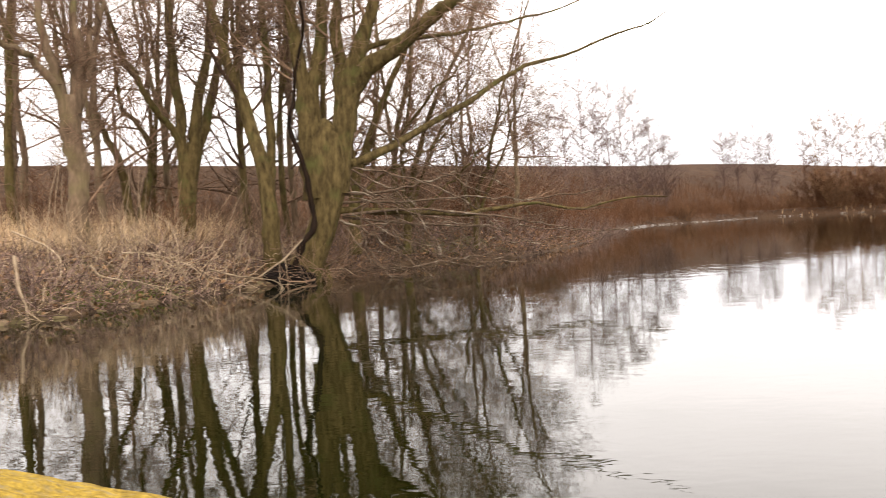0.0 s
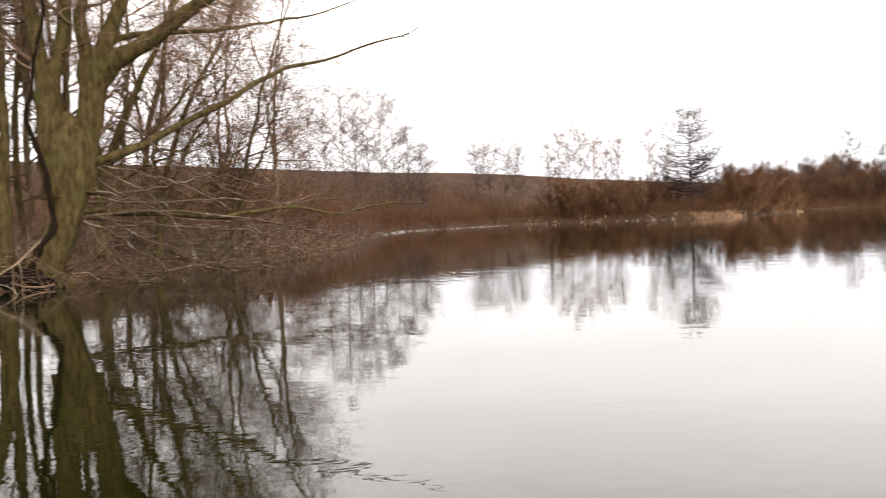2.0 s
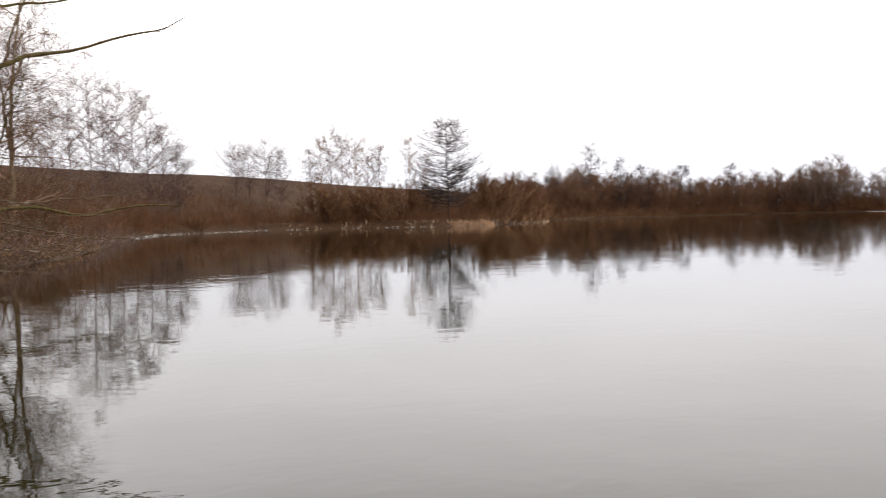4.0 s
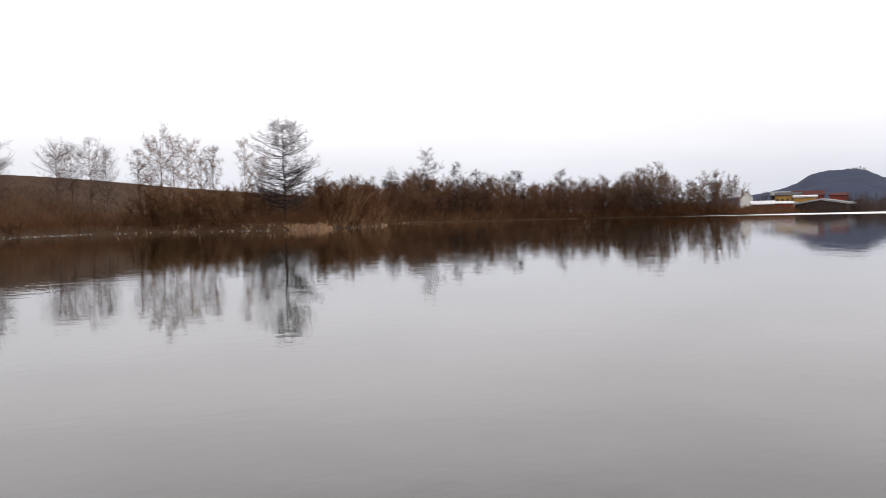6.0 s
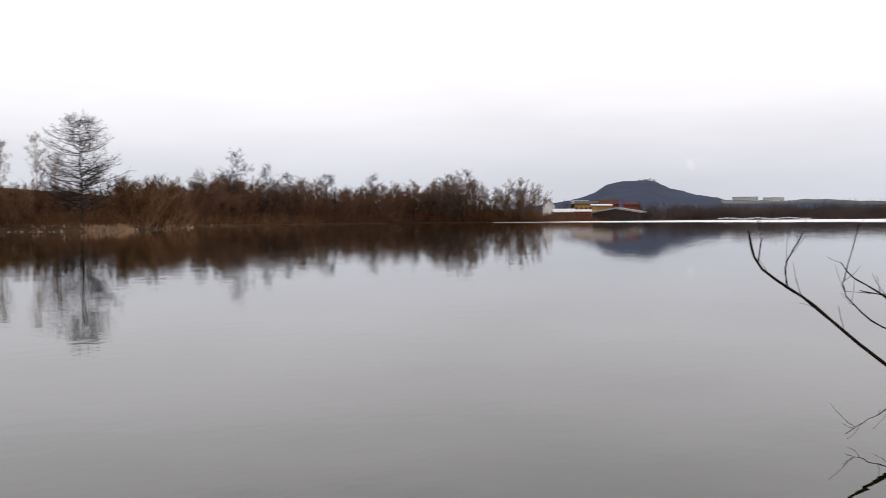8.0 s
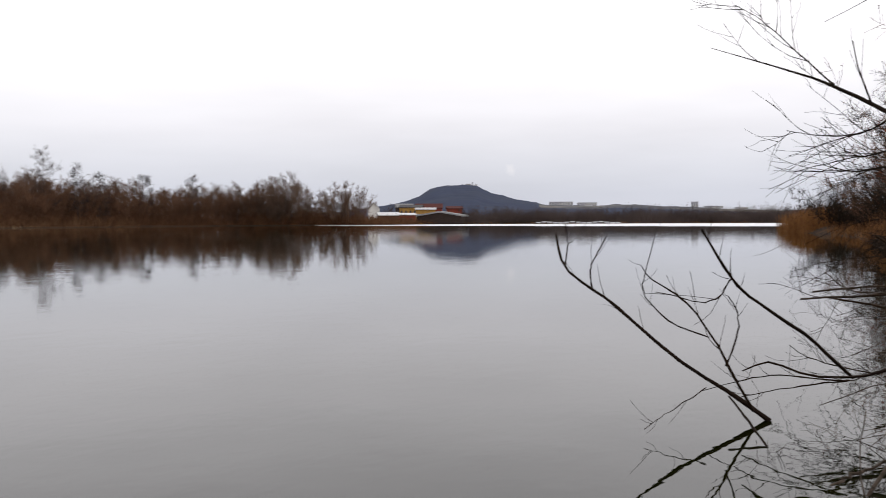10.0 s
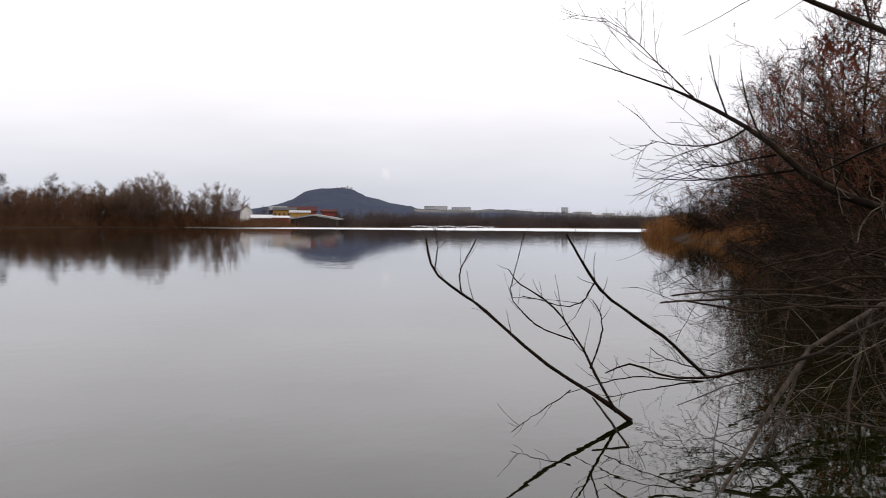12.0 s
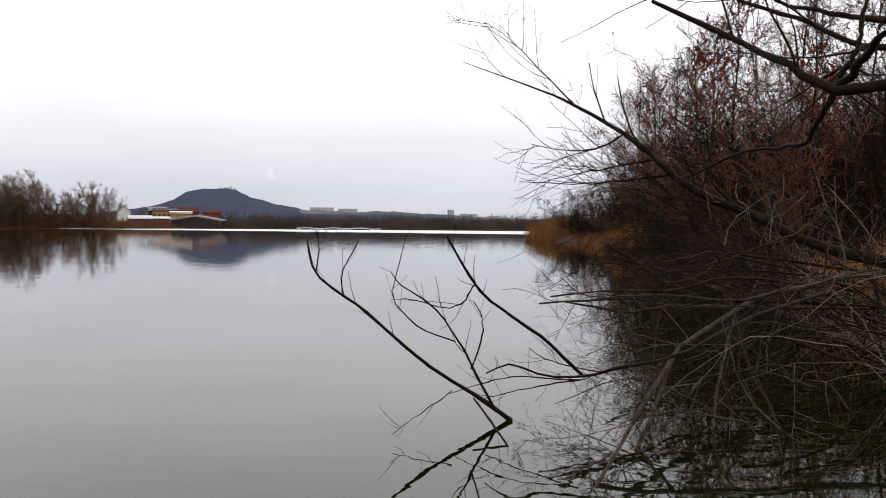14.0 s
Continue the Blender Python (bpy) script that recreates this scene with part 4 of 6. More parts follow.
# young alders among the shrubs
for i, (az, d, top, w) in enumerate([(21.7, 122, 0.078, 2.0), (22.4, 123, 0.092, 2.2), (23.0, 124, 0.103, 2.4), (23.7, 121, 0.094, 2.2), (24.5, 123, 0.089, 2.6), (25.3, 126, 0.078, 2.2), (26.0, 125, 0.08, 2.0), (27.9, 124, 0.089, 2.2), (28.9, 127, 0.072, 2.2)]):
    x, y = d * math.sin(radians(az)), d * math.cos(radians(az))
    b = oval_tree("young_alder", rs(500 + i), 0.9 + top * d - ground_at(x, y), 0.08, 80, w * 0.95, [(9, (0.1, 1), 48, 0.55, 3, 0.08, 0.14, 0.007), (5, (0.2, 1), 46, 0.3, 2, 0.02, 0.15, 0.006)],
                  "young bare alder with a loose reddish crown", "young alders", TWIG_WILLOW if i % 3 == 1 else TWIG_BELT, 0.015, 0.75)
    b.matrix_basis = put(b, x, y)

# the long belt of trees on the far side
belt = [dome_tree("belt_tree", rs(130 + i), h, sp, 26, "bare reddish tree in a dense far belt", "tree belt", TWIG_DUSK if i in (1, 3) else TWIG_BELT, 0.95, counts=(10, 7, 4)) for i, (h, sp) in enumerate([(13, 5.5), (14, 5), (12, 6.5), (15, 4.6)])]
willows = [dome_tree("belt_willow", rs(136 + i), 15, 7.8, 30 - 6 * i, "rounded bare willow at the end of the far belt", "willows of the belt", TWIG_DUSK, 0.95 - 0.1 * i, low=0.22) for i in range(2)]
q = rs(140)
rows = []
for az in np.arange(32.6, 51.2, 0.6):
    d = np.interp(az, [33, 36, 40, 45, 50, 55, 58.5], [150, 240, 275, 310, 352, 348, 345])
    h = np.interp(az, [33, 35, 37, 38, 44, 50.5, 51.5], [0.55, 0.8, 0.98, 0.98, 0.98, 1.0, 1.1])
    for dd in (3, 15):
        rows.append((az + q.normal() * 0.12, d + dd + q.uniform(-3, 3), h * q.uniform(0.75, 1.2)))
for i, (az, d, s) in enumerate([(51.6, 352, 1.1), (52.3, 350, 1.3), (53.0, 349, 1.36), (53.7, 352, 1.2), (55.2, 352, 0.8), (54.4, 356, 0.55), (56.2, 348, 1.08), (52.7, 356, 1.25), (57.0, 346, 1.1)]):
    k = willows[i % 2]
    m = put(k, d * math.sin(radians(az)), d * math.cos(radians(az)), s, q.uniform(0, 6))
    if i < 2:
        k.matrix_basis = m
    else:
        clone(k, m)
for i, (az, d, s) in enumerate(rows):
    k = belt[i % 4]
    m = put(k, d * math.sin(radians(az)), d * math.cos(radians(az)), s, q.uniform(0, 6))
    if i < 4:
        k.matrix_basis = m
    else:
        clone(k, m)
for az, d, h, seed in [(39.2, 272, 21, 150), (41.0, 280, 17, 151), (36.9, 258, 14.5, 152), (44.6, 312, 16, 153), (42.2, 290, 15, 154), (47.5, 335, 16.5, 155)]:
    t = oval_tree("alder_tree", rs(seed), h, 0.2, 60, 0.24 * h, [(9, (0.15, 1), 44, 1.5, 3, 0.04, 0.15, 0.02), (5, (0.2, 1), 44, 0.8, 2, 0.02, 0.15, 0.016)],
                  "bare alder rising above the far belt", "alders of the belt", TWIG_SHORE, 0.026, 0.2)
    t.matrix_basis = put(t, d * math.sin(radians(az)), d * math.cos(radians(az)))


def thicket(name, rng, pos, h, r, mat, label, lean=0.25, category="undergrowth", k=3, crook=0.16):
    """Countless thin upright shoots from the points pos, as stuff."""
    n = len(pos)
    P = np.zeros((n, k, 3))
    d = unit(np.stack([rng.normal(size=n) * lean, rng.normal(size=n) * lean, np.ones(n)], -1))
    clump = ripple(pos[:, 0], pos[:, 1], 1.1 / h ** 0.8, 3.0)
    ln = h * rng.uniform(0.35, 1.1, n) * np.clip(0.8 + 0.3 * clump, 0.35, 1.3)
    P[:, 0] = pos
    for s in range(1, k):
        d = unit(d + rng.normal(size=(n, 3)) * crook)
        P[:, s] = P[:, s - 1] + d * (ln / (k - 1))[:, None]
    R = r * rng.uniform(0.6, 1.3, (n, 1)) * np.linspace(1, 0.35, k)[None]
    return tagged(new(name, tubes(name, [(P, R, 3)], mat, rng)), label, category, kind="stuff")


thicket("belt_edge", rs(158), sector(scatter(rs(159), 6500, (75, 210), (100, 220), 0.2, 9), 33, 46), 3.6, 0.035, TWIG_WILLOW, "brown brush along the foot of the far trees", 0.35, k=4, crook=0.28)
thicket("belt_undergrowth", rs(160), scatter(rs(161), 12000, (80, 292), (115, 245), 0.2, 18), 6.0, 0.045, TWIG_FAR, "dense brown thicket under the far trees", 0.3, k=4, crook=0.25)
thicket("willow_undergrowth", rs(156), sector(scatter(rs(157), 5000, (262, 302), (178, 245), 0.2, 24), 50.3, 57.7), 8.0, 0.055, TWIG_FAR, "red-brown thicket round the feet of the willows", 0.3, k=4, crook=0.25)
thicket("shore_undergrowth", rs(162), scatter(rs(163), 6500, (2, 66), (26, 124), 0.1, 9), 2.0, 0.018, TWIG_FAR, "brown scrub along the foot of the dam", 0.45)
thicket("slope_saplings", rs(199), below_crest(scatter(rs(203), 16000, (-40, 72), (32, 150), 0.6, 26)), 2.4, 0.015, TWIG_FAR, "thin upright brown saplings on the dam slope", 0.14, k=3, crook=0.14)
thicket("slope_scrub", rs(164), below_crest(scatter(rs(165), 13000, (-45, 66), (45, 150), 3, 45)), 1.2, 0.02, TWIG_FAR, "low bramble scrub on the dam slope", 0.5)
thicket("bank_scrub", rs(166), scatter(rs(167), 3400, (-16, 1), (17, 34), 0.8, 14), 1.4, 0.010, TWIG, "bare brown saplings and stalks among the trees", 0.4)
blades("point_reeds", rs(168), np.concatenate([scatter(rs(169), 1100, (55.5, 62), (90, 97), -0.4, 1.1)]), 0.45, 0.05, REED_PALE, 0.35, "pale dry reeds on a low point")
blades("shore_reeds", rs(170), scatter(rs(171), 300, (40, 160), (95, 205), -0.2, 1.2), 0.7, 0.05, GRASS_DRY, 0.4, "thin fringe of dry reeds along the shore")

thicket("waterside_scrub", rs(178), scatter(rs(179), 3200, (-3, 16), (18.5, 74), -0.1, 2.6), 1.0, 0.013, TWIG_HEAP, "brown scrub crowding the waterline", 0.6)
thicket("waterside_stalks", rs(195), scatter(rs(196), 520, (-2.5, 9), (17.5, 46), 0.0, 3.0), 1.1, 0.009, TWIG_HEAP, "dull dead stalks along the waterline", 0.9, k=4, crook=0.35)
thicket("bank_heap", rs(197), clear_of_hollow(scatter(rs(198), 4200, (-10, -2.6), (8, 19.5), 0.0, 2.3)), 0.8, 0.0085, TWIG_HEAP, "heap of purplish dead canes and twigs along the waterline", 2.0, k=4, crook=0.45)
thicket("bank_deadfall", rs(172), clear_of_hollow(scatter(rs(173), 1500, (-10, -2.6), (8, 20), 0.0, 3.2)), 1.3, 0.009, TWIG_PALE, "pale dead twigs and bramble canes lying over the bank", 1.6, k=5, crook=0.4)
thicket("bank_brambles", rs(174), clear_of_hollow(scatter(rs(175), 4000, (-10, 3), (8, 27), -0.15, 3.0)), 0.8, 0.008, TWIG_HEAP, "dark bramble canes matted over the bank", 1.6, k=4, crook=0.5)
blades("bank_moss", rs(176), scatter(rs(177), 1500, (-5.6, -4.1), (12.6, 15.2), 0.05, 0.6), 0.13, 0.018, MOSS, 0.6, "small tufts of green moss and grass by the water")
thicket("bank_saplings", rs(190), scatter(rs(191), 70, (-11, -2.8), (9, 21), 0.2, 4.5), 2.8, 0.010, TWIG_PALE, "thin pale saplings standing on the bank", 0.12, k=7, crook=0.12)


def stones(name, rng, pos, size, mat, label):
    """Flattened angular stones, as stuff."""
    n, ns, nr = len(pos), 7, 3
    a = np.arange(ns) * 2 * np.pi / ns
    prof = np.array([(1.0, -0.25), (0.92, 0.25), (0.45, 0.55)])
    s = size * rng.uniform(0.4, 1.3, (n, 1, 1))
    jag = 1 + 0.22 * rng.normal(size=(n, nr, ns))
    turn = rng.uniform(0, 6.3, (n, 1, 1))
    x, y = np.cos(a) * prof[:, :1] * jag * s, 0.6 * np.sin(a) * prof[:, :1] * jag * s
    v = np.stack([x * np.cos(turn) - y * np.sin(turn), x * np.sin(turn) + y * np.cos(turn), np.broadcast_to(prof[:, 1:], (nr, ns)) * s * 0.8 + 0 * x], -1) + pos[:, None, None]
    i = np.arange(n)[:, None, None] * nr * ns + np.arange(nr - 1)[None, :, None] * ns
    j = np.arange(ns)[None, None]
    j2 = (j + 1) % ns
    f = np.stack([i + j, i + j2, i + ns + j2, i + ns + j], -1).reshape(-1, 4)
    b = np.arange(n)[:, None] * nr * ns + (nr - 1) * ns
    cap = np.concatenate([b + np.array([0, 1, 2, 3]), b + np.array([0, 3, 4, 6])])
    f = np.concatenate([f, cap])
    me = mesh_of(name, v.reshape(-1, 3), f, mat)
    return tagged(new(name, me), label, "stones", kind="stuff")


stones("shore_stones", rs(204), scatter(rs(205), 420, (13, 60), (66, 124), -0.12, 0.2), 0.13, PEBBLE, "pale stones lined along the dam's waterline")
stones("bank_stones", rs(206), scatter(rs(207), 60, (-6, -3.2), (11, 18), -0.1, 0.4), 0.13, BARK_PALE, "small mossy stones at the waterline")


def leaf_litter(name, rng, pos, size, mat, label):
    n = len(pos)
    u = unit(rng.normal(size=(n, 3)) * np.array([1, 1, 0.35]))
    w = unit(np.cross(u, unit(rng.normal(size=(n, 3)) * 0.5 + np.array([0, 0, 1.0]))))
    s = size * rng.uniform(0.5, 1.4, (n, 1))
    c = pos + np.array([0, 0, 0.05]) + rng.uniform(0, 0.12, (n, 1)) * np.array([0, 0, 1.0])
    v = np.stack([c, c + u * s * 0.5 + w * s * 0.3, c + u * s, c + u * s * 0.5 - w * s * 0.3 + np.array([0, 0, 0.2]) * s], 1).reshape(-1, 3)
    return tagged(new(name, mesh_of(name, v, np.arange(len(v)).reshape(-1, 4), mat)), label, "leaves", kind="stuff")


leaf_litter("leaf_litter", rs(192), scatter(rs(193), 26000, (-9, 7), (8, 40), -0.05, 4.0), 0.08, LITTER, "brown fallen leaves littering the bank")

# ---- the far shore: thickets, roofs, slabs ----
far_land = scatter(rs(181), 26000, (300, 480), (30, 260), 0.5, 34)
thicket("far_thicket", rs(180), sector(far_land, 64.2, 100), 8.6, 0.085, TWIG_SHORE, "brown thicket along the far shore", 0.3, k=4, crook=0.3)
thicket("low_thicket", rs(186), sector(far_land, 50, 64.2), 4.0, 0.075, TWIG_FAR, "low brown bushes before the sheds", 0.5, k=4, crook=0.3)
blades("far_reeds", rs(182), scatter(rs(183), 500, (370, 445), (40, 215), -0.5, 1.5), 1.0, 0.12, REED, 0.3, "low reeds at the far waterline")


far_kinds = [dome_tree("far_shrub", rs(187 + i), h, w, 18, "dark bare bush on the far shore", "far shore bushes", TWIG_SHORE, 2.1, "shrub", counts=(5, 4, 3)) for i, (h, w) in enumerate(((7.5, 4.2), (6.0, 4.6), (8.5, 4.0)))]
q = rs(194)
rows = [(az, d, s) for az, d, s in [(58.9, 436, 0.5), (58.95, 485, 1.3), (59.5, 488, 1.35), (60.2, 438, 0.45), (61.15, 470, 0.8), (62.05, 437, 0.5), (63.05, 468, 0.95), (63.5, 438, 0.6), (64.05, 452, 1.1)]]
for i in range(70):
    az = 64.3 + (86 - 64.3) * (i + q.uniform(0, 0.9)) / 70
    rows.append((az, np.interp(az, [64, 70, 76, 80, 85], [452, 462, 462, 450, 440]) + q.uniform(0, 14), q.uniform(0.5, 1.15)))
for i, (az, d, s) in enumerate(rows):
    k = far_kinds[i % 3]
    m = put(k, d * math.sin(radians(az)), d * math.cos(radians(az)), s, q.uniform(0, 6))
    if i < 3:
        k.matrix_basis = m
    else:
        clone(k, m)


def block(sx, sy, sz, bevel=0.0, base=0.0):
    bm = bmesh.new()
    bmesh.ops.create_cube(bm, size=1.0)
    bmesh.ops.scale(bm, vec=(sx, sy, sz), verts=bm.verts)
    bmesh.ops.translate(bm, vec=(0, 0, base + sz / 2), verts=bm.verts)
    if bevel:
        bmesh.ops.bevel(bm, geom=bm.edges[:], offset=bevel, segments=1, affect="EDGES")
    return bm


def gable(sx, sy, rise, over=0.3, thick=0.18, base=0.0):
    """A pitched roof with its ridge along x."""
    bm = bmesh.new()
    hx, hy = sx / 2 + over, sy / 2 + over
    low = base - over * rise / (sy / 2)
    out = [(-hy, low), (0, base + rise), (hy, low), (hy, low + thick), (0, base + rise + thick), (-hy, low + thick)]
    a = [bm.verts.new((-hx, y, z)) for y, z in out]
    b = [bm.verts.new((hx, y, z)) for y, z in out]
    for i in range(6):
        j = (i + 1) % 6
        bm.faces.new((a[i], a[j], b[j], b[i]))
    for v, o in ((a, 1), (b, -1)):
        bm.faces.new((v[0], v[1], v[4], v[5])[::o])
        bm.faces.new((v[1], v[2], v[3], v[4])[::o])
    return bm


def gable_wall(sx, sy, sz, rise):
    """Walls up to the eaves, with both gable ends."""
    bm = bmesh.new()
    out = [(-sy / 2, 0), (sy / 2, 0), (sy / 2, sz), (0, sz + rise), (-sy / 2, sz)]
    a = [bm.verts.new((-sx / 2, y, z)) for y, z in out]
    b = [bm.verts.new((sx / 2, y, z)) for y, z in out]
    bm.faces.new(a[::-1])
    bm.faces.new(b)
    for i in range(5):
        bm.faces.new((a[i], a[(i + 1) % 5], b[(i + 1) % 5], b[i]))
    return bm


def solid(name, bm, mat, parent, label="", at=(0, 0, 0), turn=0.0):
    me = bpy.data.meshes.new(name)
    bmesh.ops.recalc_face_normals(bm, faces=bm.faces[:])
    bm.to_mesh(me)
    bm.free()
    me.materials.append(mat)
    ob = part(name, me, parent, label)
    ob.location, ob.rotation_euler = at, (0, 0, turn)
    return ob


PLASTER = material("white_plaster", (0.62, 0.61, 0.58), (0.76, 0.75, 0.72), 0.6, 5, 0.9, 0.1, 0.02, spots=(0.55, 0.54, 0.5), spot_scale=0.15)
ROOF_RED = material("dark_red_roof", (0.06, 0.022, 0.019), (0.1, 0.036, 0.03), 1.2, 5, 0.8, 0.2, 0.03)
ROOF_GREY = material("grey_sheet_roof", (0.15, 0.155, 0.16), (0.25, 0.255, 0.26), 0.5, 5, 0.6, 0.1, 0.02, spots=(0.24, 0.22, 0.2), spot_scale=0.3)
ROOF_WHITE = material("white_sheet_roof", (0.5, 0.5, 0.51), (0.62, 0.62, 0.63), 0.5, 4, 0.6, 0.05, 0.02)
WALL_YELLOW = material("ochre_wall", (0.3, 0.165, 0.045), (0.42, 0.25, 0.075), 0.7, 5, 0.85, 0.1, 0.02)
WALL_RED = material("red_boarding", (0.15, 0.036, 0.026), (0.24, 0.062, 0.045), 0.8, 5, 0.85, 0.2, 0.02)
# dark timber, and the colour for the shade inside the open shed
WOOD_AND_SHADE = material("dark_timber_and_shade", (0.018, 0.013, 0.011), (0.04, 0.028, 0.023), 1.0, 5, 0.8, 0.2, 0.02)
WALL_BROWN = material("brown_boarding", (0.07, 0.04, 0.03), (0.13, 0.075, 0.055), 0.8, 5, 0.85, 0.2, 0.02)
ROOF_DARK = material("dark_sheet_roof", (0.045, 0.043, 0.045), (0.085, 0.08, 0.08), 0.7, 5, 0.7, 0.1, 0.02)
GLASS = material("dark_window", (0.04, 0.045, 0.055), (0.07, 0.075, 0.09), 1.0, 2, 0.15, 0)
SLAB = material("pale_concrete_slab", (0.4, 0.4, 0.42), (0.5, 0.5, 0.52), 0.05, 4, 0.9, 0, spots=(0.52, 0.5, 0.46), spot_scale=0.03)


def bearing(az, d):
    return d * math.sin(radians(az)), d * math.cos(radians(az))


def building(name, az, d, w, depth, h, rise, wall, roof, label, face=0.0, windows=0, floors=1, base=None, thick=0.3):
    """Stands with its long side across the line of sight, turned by face degrees."""
    x, y = bearing(az, d)
    z = ground_at(x, y) - 0.2 if base is None else base
    e = thing(name, (x, y, z), label, "building", "buildings by the far shore")
    e.rotation_euler = (0, 0, radians(-az + face))
    if rise:
        solid("wall", gable_wall(w, depth, h, rise), wall, e)
        solid("roof", gable(w, depth, rise, 0.5, thick), roof, e, at=(0, 0, h))
    else:
        solid("wall", block(w, depth, h), wall, e)
        solid("roof", block(w + 1, depth + 1, 0.5, 0.05), roof, e, at=(0, 0, h))
    for f in range(floors):
        for i in range(windows):
            o = solid("window", block(w / windows * 0.36, 0.2, h / floors * 0.3, 0.03), GLASS, e, at=((i + 0.5) / windows * w - w / 2, -depth / 2 - 0.05, h / floors * (f + 0.32)))
    return e


building("white_house", 58.45, 520, 10, 6.5, 8.4, 3.4, PLASTER, ROOF_GREY, "white plastered house with a steep gable", 90, 1, 2)
building("boat_shed", 59.35, 450, 9.8, 6, 4.2, 1.3, WALL_BROWN, ROOF_WHITE, "low brown shed with a white sheet roof", 6, 2)
building("long_hall", 60.35, 600, 11, 9, 10.6, 2.2, WOOD_AND_SHADE, ROOF_GREY, "long dark hall with a grey roof", 4, 4, 2)
building("yellow_hall", 60.8, 500, 12, 10, 8.8, 1.3, WALL_YELLOW, ROOF_DARK, "ochre-yellow hall with a low dark roof", -6, 5, 2)
building("club_house", 61.7, 490, 10.4, 9, 7.4, 0.5, WALL_YELLOW, ROOF_WHITE, "ochre building under a pale roof", 0, 5, 1, thick=0.7)
building("brick_hall", 61.9, 545, 15.5, 10, 9.0, 2.4, WALL_RED, ROOF_RED, "dark red-roofed hall behind the sheds", 0, 5, 1, thick=0.5)
building("red_barn", 60.5, 450, 7.8, 6, 4.3, 0.8, WALL_RED, ROOF_WHITE, "small red wooden barn with a pale roof", 8, 2, 1)
building("yellow_shed", 61.3, 452, 5.5, 5, 4.0, 0.6, WALL_YELLOW, ROOF_GREY, "small ochre shed among bare bushes", 0, 1, 1)
# solid dark walls take the place of this shed's open, shaded front
building("open_shed", 62.75, 440, 14, 22, 3.4, 1.8, WOOD_AND_SHADE, ROOF_GREY, "wide open shed, its inner shade built as dark walls, grey roof", 76, 0, thick=0.7)
building("red_store", 63.5, 520, 8.6, 9, 8.4, 1.2, WALL_RED, ROOF_RED, "dark red store building", 4, 3, 1)
building("timber_shed", 63.95, 446, 5.0, 6, 3.0, 1.0, WALL_RED, ROOF_RED, "low red timber shed at the trees", 0, 1, 1)
for az, d, w, h, floors, n in [(70.15, 2960, 76, 11, 3, 9), (71.75, 2960, 62, 9, 3, 8), (78.2, 2960, 22, 17, 5, 3), (79.3, 2960, 58, 7, 2, 7), (80.9, 2960, 40, 6, 2, 5)]:
    t = building("apartment_block", az, d, w, 14, h, 0, SLAB, ROOF_WHITE, "long pale concrete apartment block on the slope", 0, n, floors)
    t["group"] = "far apartment blocks"
x, y = bearing(64.45, 2990)
t = thing("hilltop_castle", (x, y, ground_at(x, y) - 1), "small pale castle on the flat hilltop", "building")
t.rotation_euler = (0, 0, radians(-64.45))
solid("wall", block(50, 8, 4), SLAB, t)
solid("roof", gable(17, 8, 3, 0.5, 0.5), ROOF_GREY, t, at=(-4, 0, 4))
for x, w, h in ((-23, 5, 7), (-13, 3, 6), (10, 5, 12), (19, 3.5, 8), (24, 3, 6)):
    solid("tower", block(w, w, h), SLAB, t, at=(x, -1, 0))

# a long white barrier along the far bank
x, y = bearing(71.2, 425)
bar = thing("white_barrier", (x, y, ground_at(x, y)), "long row of low white panels on the far bank", "barrier")
bar.rotation_euler = (0, 0, radians(-71.2))
for i in range(15):
    solid("panel", block(2.3, 0.3, 0.45, 0.04), ROOF_WHITE, bar, at=((i - 7) * 2.6, 0, 1.9 + 0.25 * math.sin(i * 1.3)))
    solid("post", block(0.2, 0.2, 2.6), WOOD_AND_SHADE, bar, at=((i - 7) * 2.6 - 1.3, 0.1, -0.3))

# ---- the right bank ----
def leaves_on(e, rng, Q, n, size, mat, label):
    """Small folded leaves near the tips of the shoots Q."""
    i = rng.integers(0, len(Q), n)
    t = rng.uniform(0.3, 1, n) * (Q.shape[1] - 1)
    a = np.minimum(t.astype(int), Q.shape[1] - 2)
    f = (t - a)[:, None]
    c = Q[i, a] * (1 - f) + Q[i, a + 1] * f
    u = unit(rng.normal(size=(n, 3)))
    w = unit(np.cross(u, rng.normal(size=(n, 3))))
    k = np.cross(u, w)
    s = size * rng.uniform(0.6, 1.3, (n, 1))
    v = np.stack([c, c + u * s * 0.5 + w * s * 0.32, c + u * s, c + u * s * 0.5 + k * s * 0.25 - w * s * 0.3], 1).reshape(-1, 3)
    return part("foliage", mesh_of("foliage", v, np.arange(len(v)).reshape(-1, 4), mat), e, label)


